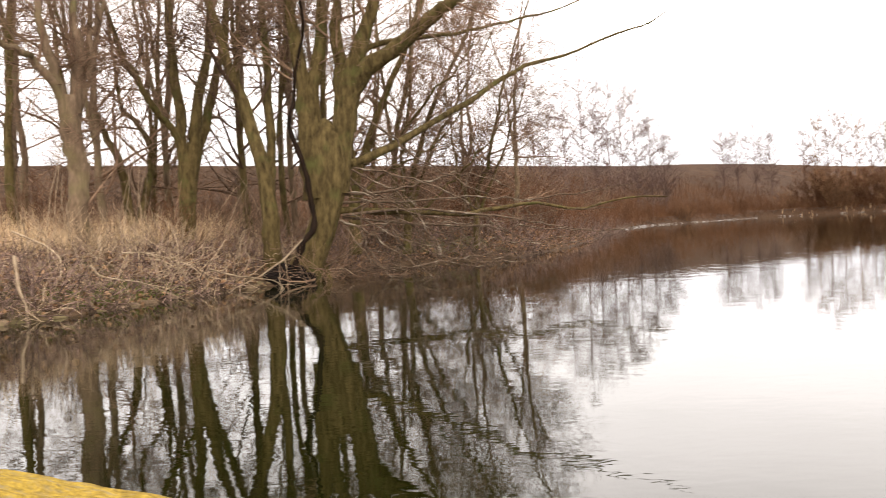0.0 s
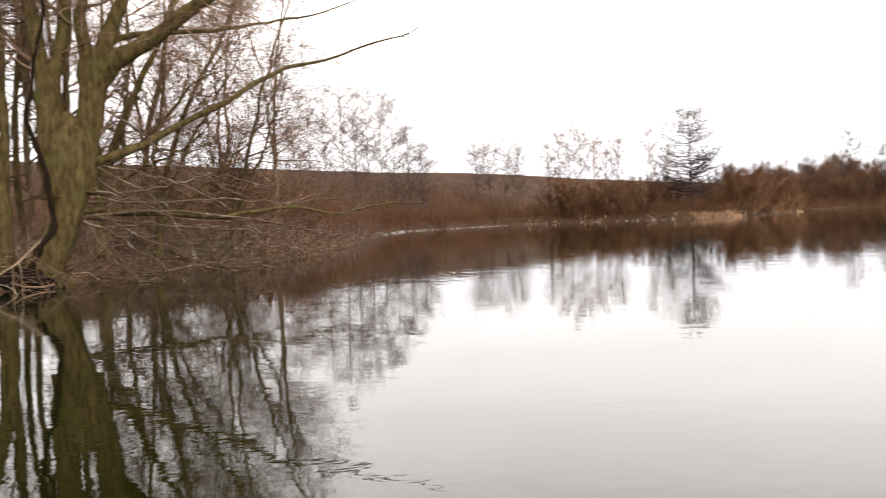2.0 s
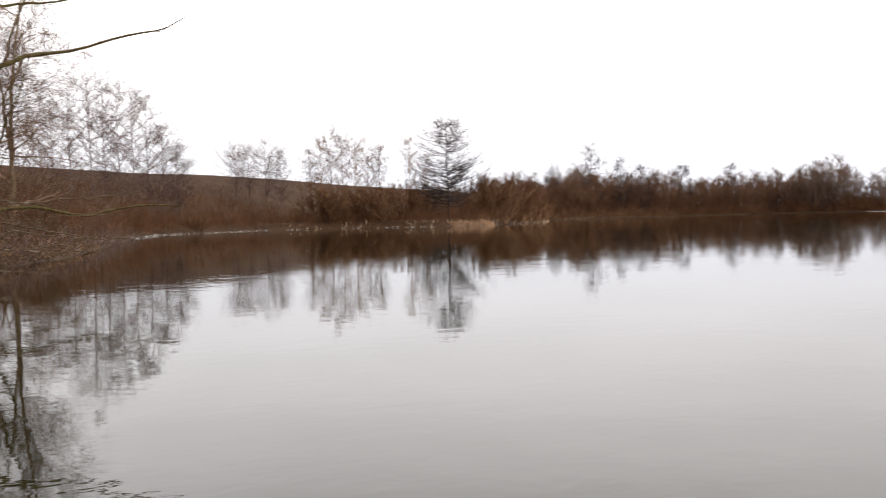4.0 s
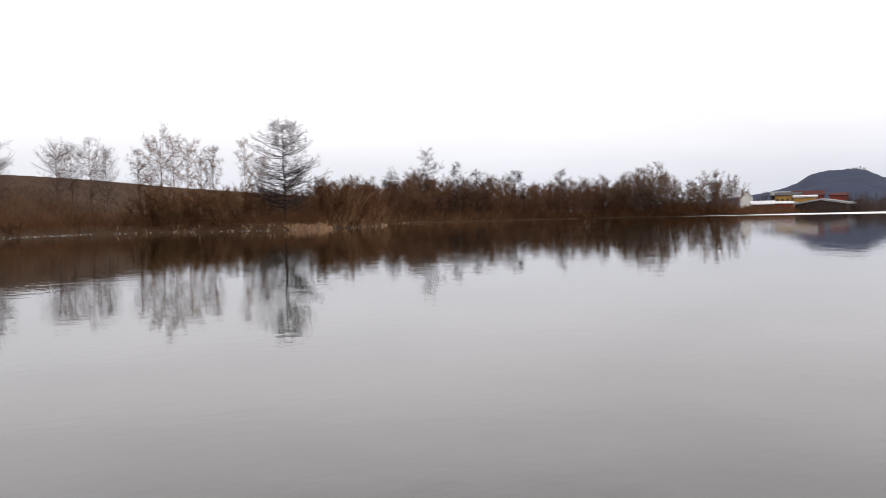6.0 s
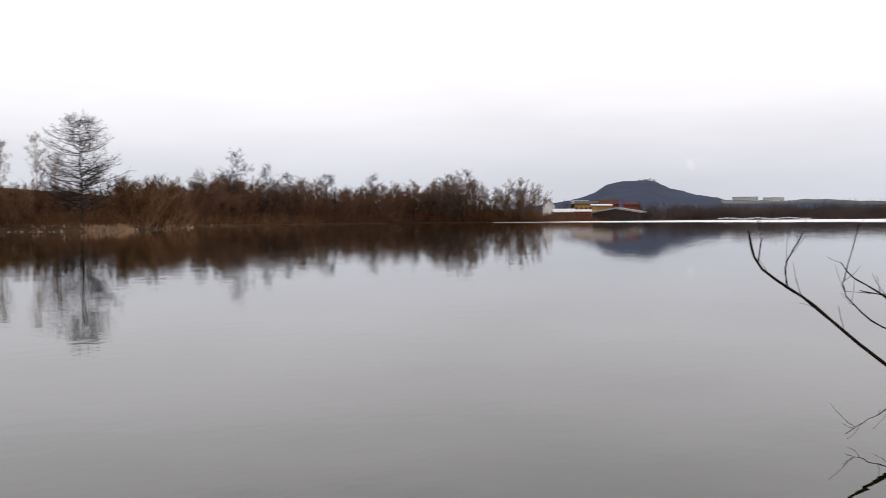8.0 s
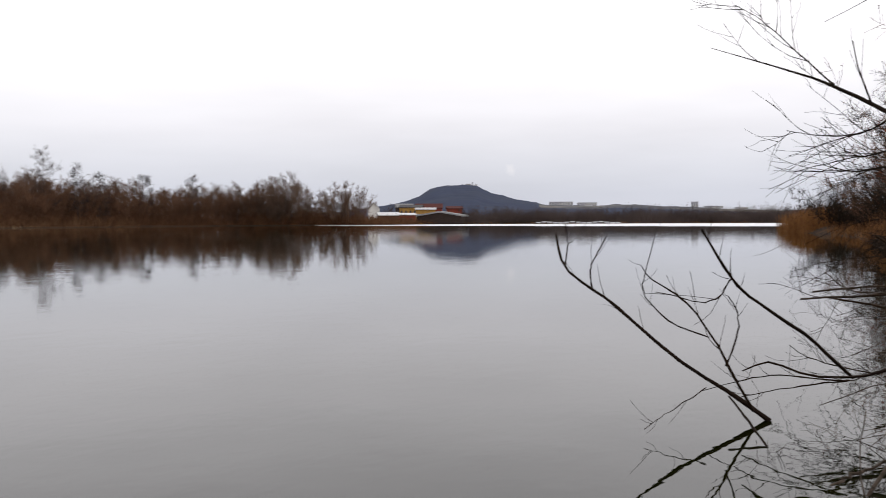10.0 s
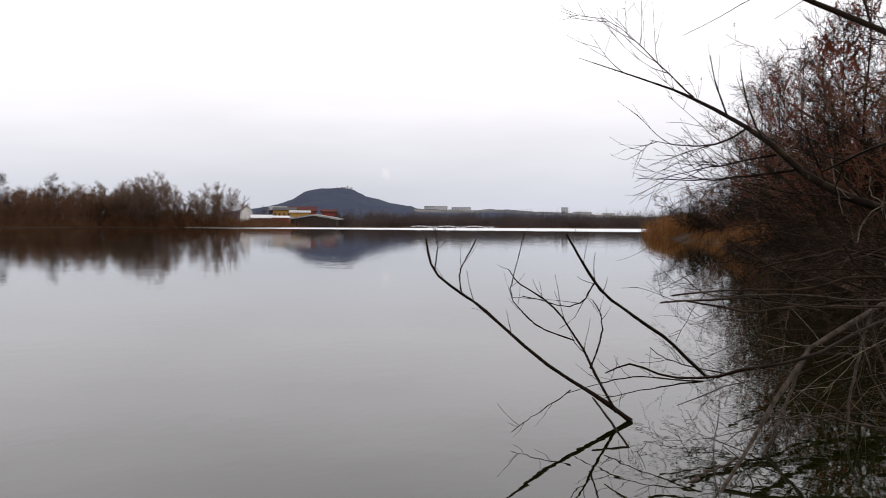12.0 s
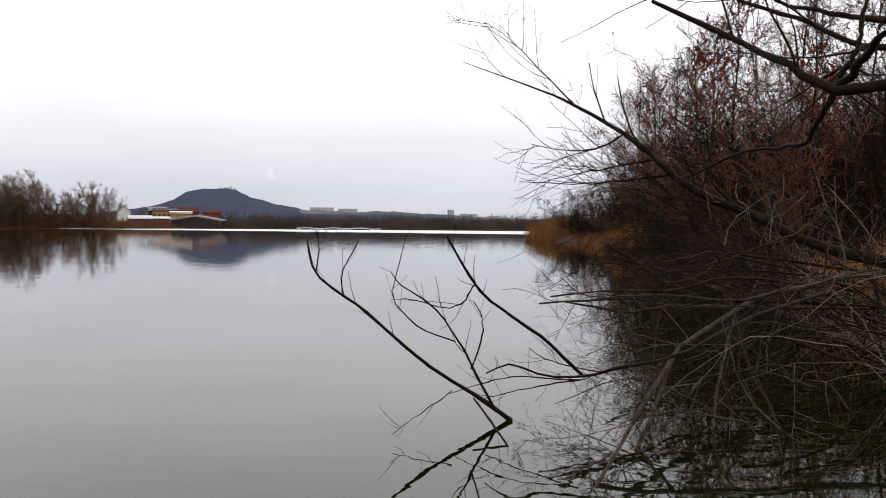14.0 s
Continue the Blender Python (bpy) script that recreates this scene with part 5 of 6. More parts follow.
def bank_willow(rng, x, y, h, stems, spread, lean, twig, leafy=0, group="shrubs of the right bank", label="dense dark bare shrub crowding the bank", r0=0.014, fine=1.0, rmin=0.006):
    g = ground_at(x, y)
    e = thing("bank_shrub", (x, y, g), label, "shrub", group)
    k = 8
    a = rng.uniform(0, 2 * np.pi, stems)
    rad = np.sqrt(rng.uniform(0.02, 1, stems)) * spread
    P = np.zeros((stems, k, 3))
    b = np.stack([np.cos(a) * rad * 0.3, np.sin(a) * rad * 0.3, np.full(stems, -0.15)], -1)
    top = np.stack([np.cos(a) * rad + lean[0], np.sin(a) * rad + lean[1], h * rng.uniform(0.5, 1.05, stems)], -1)
    for s in range(k):
        t = s / (k - 1)
        P[:, s] = b * (1 - t) + top * t
        P[:, s, :2] -= (top - b)[:, :2] * 0.35 * np.sin(np.pi * t)[None, None] if np.ndim(t) else (top - b)[:, :2] * 0.30 * math.sin(math.pi * t)
    P += np.cumsum(rng.normal(size=P.shape) * h * 0.05, axis=1) * np.linspace(0, 1, k)[None, :, None]
    R = r0 * rng.uniform(0.6, 1.3, (stems, 1)) * np.linspace(1, 0.25, k)[None]
    part("bush_base", tubes("bush_base", [(P, R, 5)], twig, rng), e)
    Q1, S1 = sprout(rng, P, R, 7, (0.2, 1), 40, h * 0.28, 5, 0.06, 0.15, 0.55, 0.3, rmin)
    Q2, S2 = sprout(rng, Q1, S1, int(6 * fine), (0.1, 1), 42, h * 0.13, 3, 0.03, 0.18, 0.6, 0.4, rmin * 0.8)
    part("crown", tubes("crown", [(Q1, S1, 3), (Q2, S2, 3)], twig, rng), e)
    if leafy:
        leaves_on(e, rng, Q2, leafy, 0.05, LEAF_RED, "withered reddish leaves still hanging")
    return e


for i, (x, y, h, sp, rm) in enumerate([(17, -4.6, 2.8, 1.8, 0.005), (18.4, -3.2, 3.0, 1.8, 0.005), (20.5, -5.4, 3.9, 2.0, 0.006), (22.5, -6.4, 4.2, 2.0, 0.006), (19.5, -4.4, 3.4, 2.0, 0.006),
                                       (23.5, -4.2, 3.4, 2.2, 0.007), (28, -4.0, 3.9, 2.2, 0.008), (33, -3.6, 4.6, 2.4, 0.010), (39, -3.0, 4.6, 2.4, 0.012), (46, -1.6, 4.4, 2.4, 0.013),
                                       (54, -0.6, 4.2, 2.6, 0.014), (62, 1.2, 3.6, 2.6, 0.016), (71, 3.6, 3.0, 2.6, 0.018)]):
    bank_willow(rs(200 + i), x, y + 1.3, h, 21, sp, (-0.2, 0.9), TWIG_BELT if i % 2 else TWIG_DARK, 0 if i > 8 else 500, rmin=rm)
for i, (x, y, h, sp, leafy) in enumerate([(18.5, -5.6, 3.6, 2.0, 400), (20.5, -6.6, 4.2, 2.2, 500), (23.0, -6.0, 4.4, 2.2, 500), (25, -7.4, 4.9, 2.4, 400)]):
    bank_willow(rs(290 + i), x, y + 1.3, h, 22, sp, (-0.1, 0.5), TWIG_DARK if i % 2 else TWIG_BELT, leafy, rmin=0.0036)
for i, (x, y, h, sp, leafy) in enumerate([(16.5, -2.4, 3.0, 1.5, 700), (20.5, -1.7, 3.6, 1.7, 900), (24.5, -1.5, 4.0, 1.8, 900), (29.5, -1.2, 4.2, 2.0, 700), (35, -0.8, 4.0, 2.0, 500), (42, 0.2, 3.6, 2.0, 0)]):
    bank_willow(rs(340 + i), x, y, h * 1.12, 25, sp, (-0.4, 0.6), TWIG_DARK if i % 2 else TWIG_BELT, leafy, rmin=0.008)
for i, (x, y, h, leafy) in enumerate([(18.9, -1.72, 5.8, 2600), (22, -1.5, 5.6, 4500), (25, -1.3, 5.8, 4200), (29, -1.0, 6.2, 2200), (37, -0.6, 6.6, 800), (16.5, -2.7, 4.6, 1600), (24, -3.9, 9.5, 0),
                                      (19.5, -5.2, 5.4, 900), (31, -5.4, 10, 0), (46, -0.2, 6.5, 0), (33, 0.2, 6.3, 2400), (40, 0.8, 6.2, 1500), (27.5, -0.3, 5.4, 2600), (19, -4.4, 9.0, 0), (35, -4.0, 10, 0), (20.5, -4.6, 6.6, 1500), (22.8, -5.6, 7.4, 1200), (25, -4.4, 7.0, 1500)]):
    e = leader_tree("bank_tree", rs(230 + i), h, 0.05, 30, 0.36, [(5, (0.15, 1), 45, 0.8, 4, 0.08, 0.16, 0.006), (4, (0.1, 1), 45, 0.4, 2, 0.05, 0.16, 0.0045)],
                    "slender dark tree with withered reddish leaves" if leafy else "slender dark bare tree on the bank", "trees of the right bank", TWIG_DARK, 0.12, 50, 0.12, 0.007)
    if leafy:
        r2 = rs(260 + i)
        P, R = merge_lines(r2, [([(0, 0, 0), (0, 0, h * 0.5), (0, 0, h * 0.95)], 0.05, 0.01)], 10)
        Q, S = sprout(r2, P, R, 60, (0.15, 0.95), 55, 0.36 * h, 5, 0.12, 0.12, 0.45, 0.3, 0.008, taper_len=0.8)
        leaves_on(e, r2, Q, int(leafy * 1.3), 0.046, LEAF_RED, "withered reddish leaves still hanging")
    e.matrix_basis = put(e, x, y)
blades("low_corner_reeds", rs(278), scatter(rs(279), 900, (38, 68), (-3, 9), -0.1, 1.6), 0.75, 0.025, REED_RUST, 0.45, "low tan reeds along the bank")
blades("corner_reeds", rs(280), scatter(rs(281), 3000, (72, 90), (-2, 14), -0.5, 2.0), 1.6, 0.03, REED_RUST, 0.25, "tall orange-brown dry reeds at the corner of the bank")
blades("right_bank_reeds", rs(282), scatter(rs(283), 2400, (31, 48), (-9, 2), 0.3, 3.0), 1.2, 0.016, REED_RUST, 0.35, "orange-brown dry reeds along the bank")
thicket("corner_brush", rs(286), scatter(rs(287), 2600, (38, 82), (-9, 11), 1.2, 6.5), 4.2, 0.02, TWIG_MID, "dark brown brush behind the corner reeds", 0.3, k=4, crook=0.25)
blades("bank_reeds", rs(296), scatter(rs(297), 1500, (9.8, 12.6), (-3.6, -1.9), 0.3, 2.2), 0.62, 0.010, REED_RUST, 0.8, "orange dry reeds on the bank behind the willows")
thicket("pale_bank_twigs", rs(294), scatter(rs(295), 420, (8.5, 24), (-7, 0.5), 0.1, 4.0), 2.0, 0.0045, TWIG_GREY, "thin pale dead shoots standing out from the dark bank", 0.5, k=7, crook=0.32)
thicket("low_bank_twigs", rs(276), scatter(rs(277), 160, (4.8, 8.5), (-3.2, -1.4), -0.1, 1.2), 1.1, 0.0035, TWIG_GREY, "thin pale dead shoots low over the water", 1.0, k=7, crook=0.3)
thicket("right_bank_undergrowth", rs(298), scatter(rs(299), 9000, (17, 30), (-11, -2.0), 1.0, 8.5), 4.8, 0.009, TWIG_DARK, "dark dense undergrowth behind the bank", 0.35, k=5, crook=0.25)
thicket("right_bank_brush", rs(288), scatter(rs(289), 4500, (16, 36), (-9, 1), 0.8, 5.5), 3.0, 0.009, TWIG_MID, "dense dark reddish brush behind the bank", 0.45, k=5, crook=0.3)
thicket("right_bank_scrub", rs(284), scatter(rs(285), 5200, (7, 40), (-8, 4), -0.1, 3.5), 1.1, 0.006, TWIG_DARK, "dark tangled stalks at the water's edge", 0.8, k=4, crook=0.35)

# ---- dead branches standing in the water near the bank ----
def branch(name, place, lines, label, mat, rng, shoots=(), wob=0.012, category="branch", k=16, sides=7):
    """One dead branch: its boughs are parts, fine shoots one more."""
    e = thing(name, place, label, category)
    Ps, Rs = [], []
    for i, (pts, a, b) in enumerate(lines):
        P, R = merge_lines(rng, [(local(pts, place), a, b)], k, wob * 0.4)
        R = R * (1 + 0.10 * rng.normal(size=R.shape)).clip(0.8, 1.35)
        part("bough" if i == 0 else "side_branch", tubes("bough", [(P, R, sides)], mat, rng, 0.10), e)
        Ps.append(P)
        Rs.append(R)
    if shoots:
        P, R = np.concatenate(Ps), np.concatenate(Rs)
        n, span, ang, ln, kk, up, wb, rmin = shoots[0]
        P, R = sprout(rng, P, R, n, span, ang, ln, kk, up, wb, 0.5, 0.4, rmin)
        for i in range(len(P)):
            groups = [(P[i:i + 1], R[i:i + 1], 4)]
            for n, span, ang, ln, kk, up, wb, rmin in shoots[1:]:
                Q, S = sprout(rng, P[i:i + 1], R[i:i + 1], n, span, ang, ln, kk, up, wb, 0.5, 0.4, rmin)
                groups.append((Q, S, 4))
            part("twig", tubes("twig", groups, mat, rng), e)
    return e


branch("drowned_branch", (4.45, 0.62, 0), [
    ([(4.46, 0.64, 0), (4.46, 0.79, 0.1), (4.43, 1.03, 0.25), (4.39, 1.3, 0.47), (4.36, 1.43, 0.57), (4.33, 1.57, 0.69), (4.33, 1.61, 0.84)], 0.0120, 0.0047),
    ([(4.37, 1.44, 0.57), (4.38, 1.45, 0.68), (4.41, 1.38, 0.84)], 0.0044, 0.0024),
    ([(4.35, 1.57, 0.69), (4.35, 1.57, 0.89)], 0.0036, 0.0019),
    ([(4.45, 0.71, 0.04), (4.43, 0.81, 0.22), (4.41, 0.9, 0.38), (4.39, 1, 0.52), (4.35, 1.15, 0.63), (4.34, 1.2, 0.7)], 0.0072, 0.0024)
] + [
    ([(4.41, 0.9, 0.37), (4.37, 1.07, 0.44), (4.34, 1.19, 0.57), (4.35, 1.18, 0.67), (4.36, 1.13, 0.87)], 0.0040, 0.0019),
    ([(4.43, 0.83, 0.24), (4.44, 0.77, 0.4), (4.44, 0.78, 0.49), (4.43, 0.82, 0.56)], 0.0048, 0.0021),
    ([(4.23, 0.88, 0.17), (3.88, 1.06, 0.04)], 0.0028, 0.0013),
    ([(4.34, 0.8, 0.12), (3.97, 0.59, -0), (3.73, 0.49, -0.07)], 0.0056, 0.0034),
], "dark dead branch sticking out of the water in a vee", TWIG_DARK, rs(301), [(5, (0.3, 1), 38, 0.2, 5, 0.14, 0.12, 0.0013)], 0.006)
branch("forked_branch", (4.2, 0.29, 0.0), [
    ([(5.75, -1.0, 0.56), (5.1, -0.5, 0.46), (4.36, -0.11, 0.35), (4.22, 0.11, 0.31), (4.21, 0.29, 0.26), (4.2, 0.47, 0.26), (4.23, 0.61, 0.3), (4.26, 0.73, 0.25)], 0.0105, 0.0034),
    ([(4.21, 0.29, 0.26), (4.0, 0.45, 0.45), (3.77, 0.61, 0.61), (3.66, 0.68, 0.7), (3.54, 0.76, 0.87)], 0.0080, 0.0043),
    ([(3.64, 0.67, 0.69), (3.57, 0.75, 0.61), (3.51, 0.92, 0.64)], 0.0034, 0.0017),
    ([(4.25, 0.31, 0.24), (4.29, 0.64, 0.23), (4.32, 0.91, 0.14)], 0.0040, 0.0017),
    ([(4.25, 0.31, 0.24), (4.28, 0.54, 0.19), (4.3, 0.74, 0.13)], 0.0040, 0.0017),
    ([(4.21, 0.19, 0.28), (4.24, 0.44, 0.32), (4.28, 0.54, 0.37)], 0.0032, 0.0017),
], "dead forked branch reaching out low over the water", TWIG_DARK, rs(302), [(5, (0.3, 1), 40, 0.22, 5, 0.08, 0.12, 0.0014)], 0.006)
branch("bent_branch", (3.5, 0.2, 0.0), [
    ([(3.21, 0.24, -0.06), (3.41, 0.21, -0.01), (3.82, 0.1, 0.11), (4.52, -0.07, 0.29), (4.81, -0.18, 0.37), (5.58, -0.62, 0.54), (5.84, -0.9, 0.57), (6.24, -1.41, 0.66), (6.58, -2.36, 0.67), (6.7, -2.9, 0.4)], 0.003, 0.021),
    ([(4.62, -0.10, 0.32), (4.28, -0.03, 0.16), (3.88, 0.12, -0.08)], 0.0085, 0.006),
    ([(5.3, -0.45, 0.49), (4.73, -0.31, 0.18), (4.31, -0.24, -0.16)], 0.009, 0.004)
] + [
    ([(5.33, -0.86, 0.69), (5.23, -0.53, 0.55), (5.11, 0.03, 0.57), (5, 0.31, 0.54), (4.88, 0.56, 0.52)], 0.0080, 0.0034),
    ([(5.08, -0.51, 0.52), (5.14, -0.11, 0.51), (5.17, 0.32, 0.55), (5.19, 0.48, 0.64)], 0.0064, 0.0026),
    ([(3.75, -0.58, 0.33), (3.88, -0.43, 0.35), (3.99, -0.35, 0.33)], 0.0048, 0.0026),
    ([(3.77, -0.46, 0.16), (4.09, -0.38, 0.24), (4.4, -0.29, 0.52)], 0.0048, 0.0026),
    ([(3.79, -0.35, 0.18), (3.84, -0.17, 0.2), (3.88, 0.01, 0.18), (3.91, 0.09, 0.07)], 0.0048, 0.0026),
], "grey bent dead branch arching from the bank into water", DEADWOOD, rs(303), [(8, (0.1, 0.9), 55, 0.6, 6, -0.03, 0.10, 0.0018), (3, (0.2, 1), 45, 0.3, 5, 0.0, 0.13, 0.0013)])
branch("floating_stick", (3.5, 0.0, 0.0), [([(3.50, 0.32, -0.005), (3.64, 0.25, 0.012), (3.81, 0.16, 0.03)], 0.0080, 0.0051)], "pale broken stick floating on the water", DEADWOOD, rs(304))

# dead branches fallen over the left bank
for i, (line, r) in enumerate([
        ([(-2.61, 17.13, 0.82), (-2.93, 16.78, 0.48), (-3.34, 16.39, 0.19), (-3.61, 15.92, 0.06), (-3.74, 15.28, -0.08)], 0.020),
        ([(-3.73, 14.66, 0.45), (-3.47, 15.03, 0.32), (-3.18, 15.4, 0.22), (-2.93, 16.07, 0.11), (-2.56, 15.52, -0.18)], 0.017),
        ([(-4.71, 13.52, 0.79), (-4.42, 13.83, 0.78), (-4.16, 14.02, 0.63), (-3.85, 14.21, 0.20)], 0.014),
        ([(-5.65, 12.17, 0.83), (-5.51, 11.9, 0.5), (-5.35, 11.75, 0.21), (-5.26, 11.57, -0.05)], 0.030),
        ([(-4.9, 12.81, 0.65), (-4.7, 12.78, 0.48), (-4.28, 13.04, 0.37), (-3.73, 13.31, 0.05)], 0.015),
        ([(-6.17, 13.25, 1.19), (-5.67, 13.36, 0.92), (-5.47, 13.23, 0.67), (-5.36, 12.63, 0.3), (-5.29, 12.0, -0.04)], 0.016)]):
    branch("fallen_branch", (line[-1][0], line[-1][1], 0.0), [(line, r, r * 0.35)], "pale dead branch fallen over the bank to the water", TWIG_PALE, rs(350 + i),
           [(6, (0.2, 0.95), 40, 0.7, 5, 0.0, 0.2, 0.004), (3, (0.2, 1), 40, 0.3, 4, 0.0, 0.2, 0.003)], 0.02)["group"] = "fallen branches of the left bank"

# the tree that overhangs the view, rooted on the bank beside it
TR = (2.7, -2.3, 0.15)
over = big_tree("overhanging_tree", TR, [
    ([(2.7, -2.3, 0.0), (2.66, -2.1, 0.9), (2.6, -1.9, 1.9), (2.7, -1.8, 3.2), (2.9, -1.7, 4.6)], 0.12, 0.06),
    ([(2.64, -2.05, 0.95), (2.52, -1.3, 1.22), (2.5, -0.72, 1.24), (2.55, -0.51, 1.25), (2.62, -0.41, 1.25), (2.69, -0.32, 1.32), (2.83, -0.22, 1.41), (2.97, 0.03, 1.57)], 0.027, 0.006),
    ([(2.62, -0.41, 1.25), (2.68, -0.39, 1.18), (2.75, -0.36, 1.14), (2.97, -0.25, 1.13), (3.2, -0.09, 1.07)], 0.010, 0.003)
] + [
    ([(2.60, -1.95, 1.55), (2.55, -1.2, 1.42), (2.64, -0.58, 1.35), (2.76, -0.48, 1.39), (2.89, -0.36, 1.48), (3.0, -0.21, 1.57)], 0.014, 0.005),
    ([(2.45, -0.48, 1.35), (2.57, -0.44, 1.29), (2.67, -0.42, 1.26)], 0.008, 0.012),
    ([(2.75, -0.55, 1.44), (2.93, -0.41, 1.51), (3.1, -0.26, 1.63)], 0.010, 0.004),
    ([(2.66, -0.49, 1.49), (2.67, -0.45, 1.34), (2.67, -0.41, 1.26)], 0.005, 0.008),
], [(3, (0.45, 1.0), 45, 0.45, 6, 0.10, 0.10, 0.0026), (2, (0.2, 1.0), 42, 0.26, 5, 0.06, 0.12, 0.0018)],
    rs(310), "dark leafless tree with boughs reaching over the water", bark=TWIG_DARK, twig=TWIG_DARK, wob=0.0022)
q = rs(312)
P, R = merge_lines(q, [(local([(2.68, -1.8, 3.1), (2.9, -1.2, 2.6), (3.32, -0.74, 1.69), (3.68, -0.46, 1.83), (4.01, -0.14, 1.88), (4.22, 0.04, 1.88), (4.32, 0.17, 1.85), (4.41, 0.3, 1.81), (4.5, 0.43, 1.77)], TR), 0.0045, 0.0012)], 26, 0.003)
part("limb", tubes("limb", [(P, R, 5)], TWIG_DARK, q), over)
branch("hanging_bough", (8.1, -3.0, 0.2), [
    ([(8.1, -3.3, 0.1), (8.43, -2.82, 0.41), (8.87, -2.04, 0.63), (9.19, -1.46, 0.79), (9.26, -0.97, 1.05), (9.4, -0.44, 1.28), (9.62, -0.01, 1.69), (9.81, 0.39, 1.99), (10.08, 0.88, 2.29), (10.26, 1.13, 2.42), (10.82, 2.14, 2.87)], 0.075, 0.004),
    ([(9.5, -0.22, 1.45), (9.62, 0.26, 1.39), (9.8, 0.65, 1.37), (10.13, 1.36, 1.42)], 0.015, 0.003),
    ([(9.6, -0.03, 1.6), (9.71, 0.32, 1.55), (9.9, 0.65, 1.51), (10.15, 1.17, 1.4)], 0.013, 0.003),
    ([(9.74, 0.24, 1.88), (9.81, 0.49, 1.75), (9.98, 0.86, 1.73), (10.15, 1.24, 1.83)], 0.011, 0.003),
    ([(9.99, 0.78, 2.24), (10.06, 1.11, 2.58), (10.21, 1.51, 2.99), (10.37, 1.79, 3.22)], 0.010, 0.0025),
    ([(9.3, -0.7, 1.17), (9.1, -0.2, 1.2), (8.9, 0.2, 1.3)], 0.012, 0.003),
    ([(9.3, -0.8, 1.13), (9.35, -0.6, 1.4), (9.5, -0.5, 1.75)], 0.012, 0.003),
], "long thick willow bough sweeping out over the water", BOUGH, rs(311), [(9, (0.25, 1.0), 40, 0.95, 6, 0.05, 0.09, 0.0042), (3, (0.15, 1.0), 35, 0.5, 5, 0.03, 0.10, 0.0028)])
for i, line in enumerate([
        [(7.38, -0.64, 1.26), (7.39, -0.64, 1.15), (7.38, -0.71, 1.06), (7.7, -0.8, 0.9)],
        [(7.39, -0.56, 0.79), (7.39, -0.59, 0.92), (7.38, -0.71, 1.06), (7.36, -0.83, 1.16), (7.35, -0.95, 1.21)],
        [(7.36, -0.88, 0.83), (7.35, -0.9, 1.07), (7.35, -0.96, 1.17), (7.35, -0.97, 1.32)],
        [(7.27, -1.45, 0.2), (7.27, -1.4, 0.66), (7.28, -1.33, 0.98), (7.29, -1.32, 1.11), (7.29, -1.31, 1.3)],
        [(7.29, -1.28, 1.21), (7.26, -1.43, 1.02), (7.22, -1.62, 0.78), (7.19, -1.76, 0.5)],
        [(7.33, -1.16, 0.62), (7.32, -1.15, 0.45), (7.32, -1.14, 0.25)],
        [(7.37, -0.70, 0.3), (7.37, -0.82, 0.54), (7.36, -0.85, 0.66)],
        [(7.2, -1.2, 0.55), (7.24, -1.5, 0.62), (7.19, -1.73, 0.57), (7.1, -2.1, 0.45)],
        [(7.32, -1.14, 1.2), (7.34, -1.0, 1.04), (7.36, -0.88, 0.96), (7.37, -0.81, 0.8)],
        [(7.31, -1.17, 1.35), (7.3, -1.26, 1.11), (7.28, -1.36, 0.86), (7.27, -1.4, 0.5)],
        [(7.41, -0.38, 1.41), (7.4, -0.41, 1.24), (7.4, -0.46, 1.0)]]):
    foot = min(line, key=lambda v: v[2])
    branch("curled_shoot", (foot[0], foot[1], 0.0), [(line, 0.0038, 0.0024)], "thin curling pale grey dead shoot over the bank", TWIG_GREY, rs(360 + i), [(3, (0.2, 0.95), 45, 0.3, 5, 0.02, 0.2, 0.0022)], 0.012)["group"] = "curled shoots"
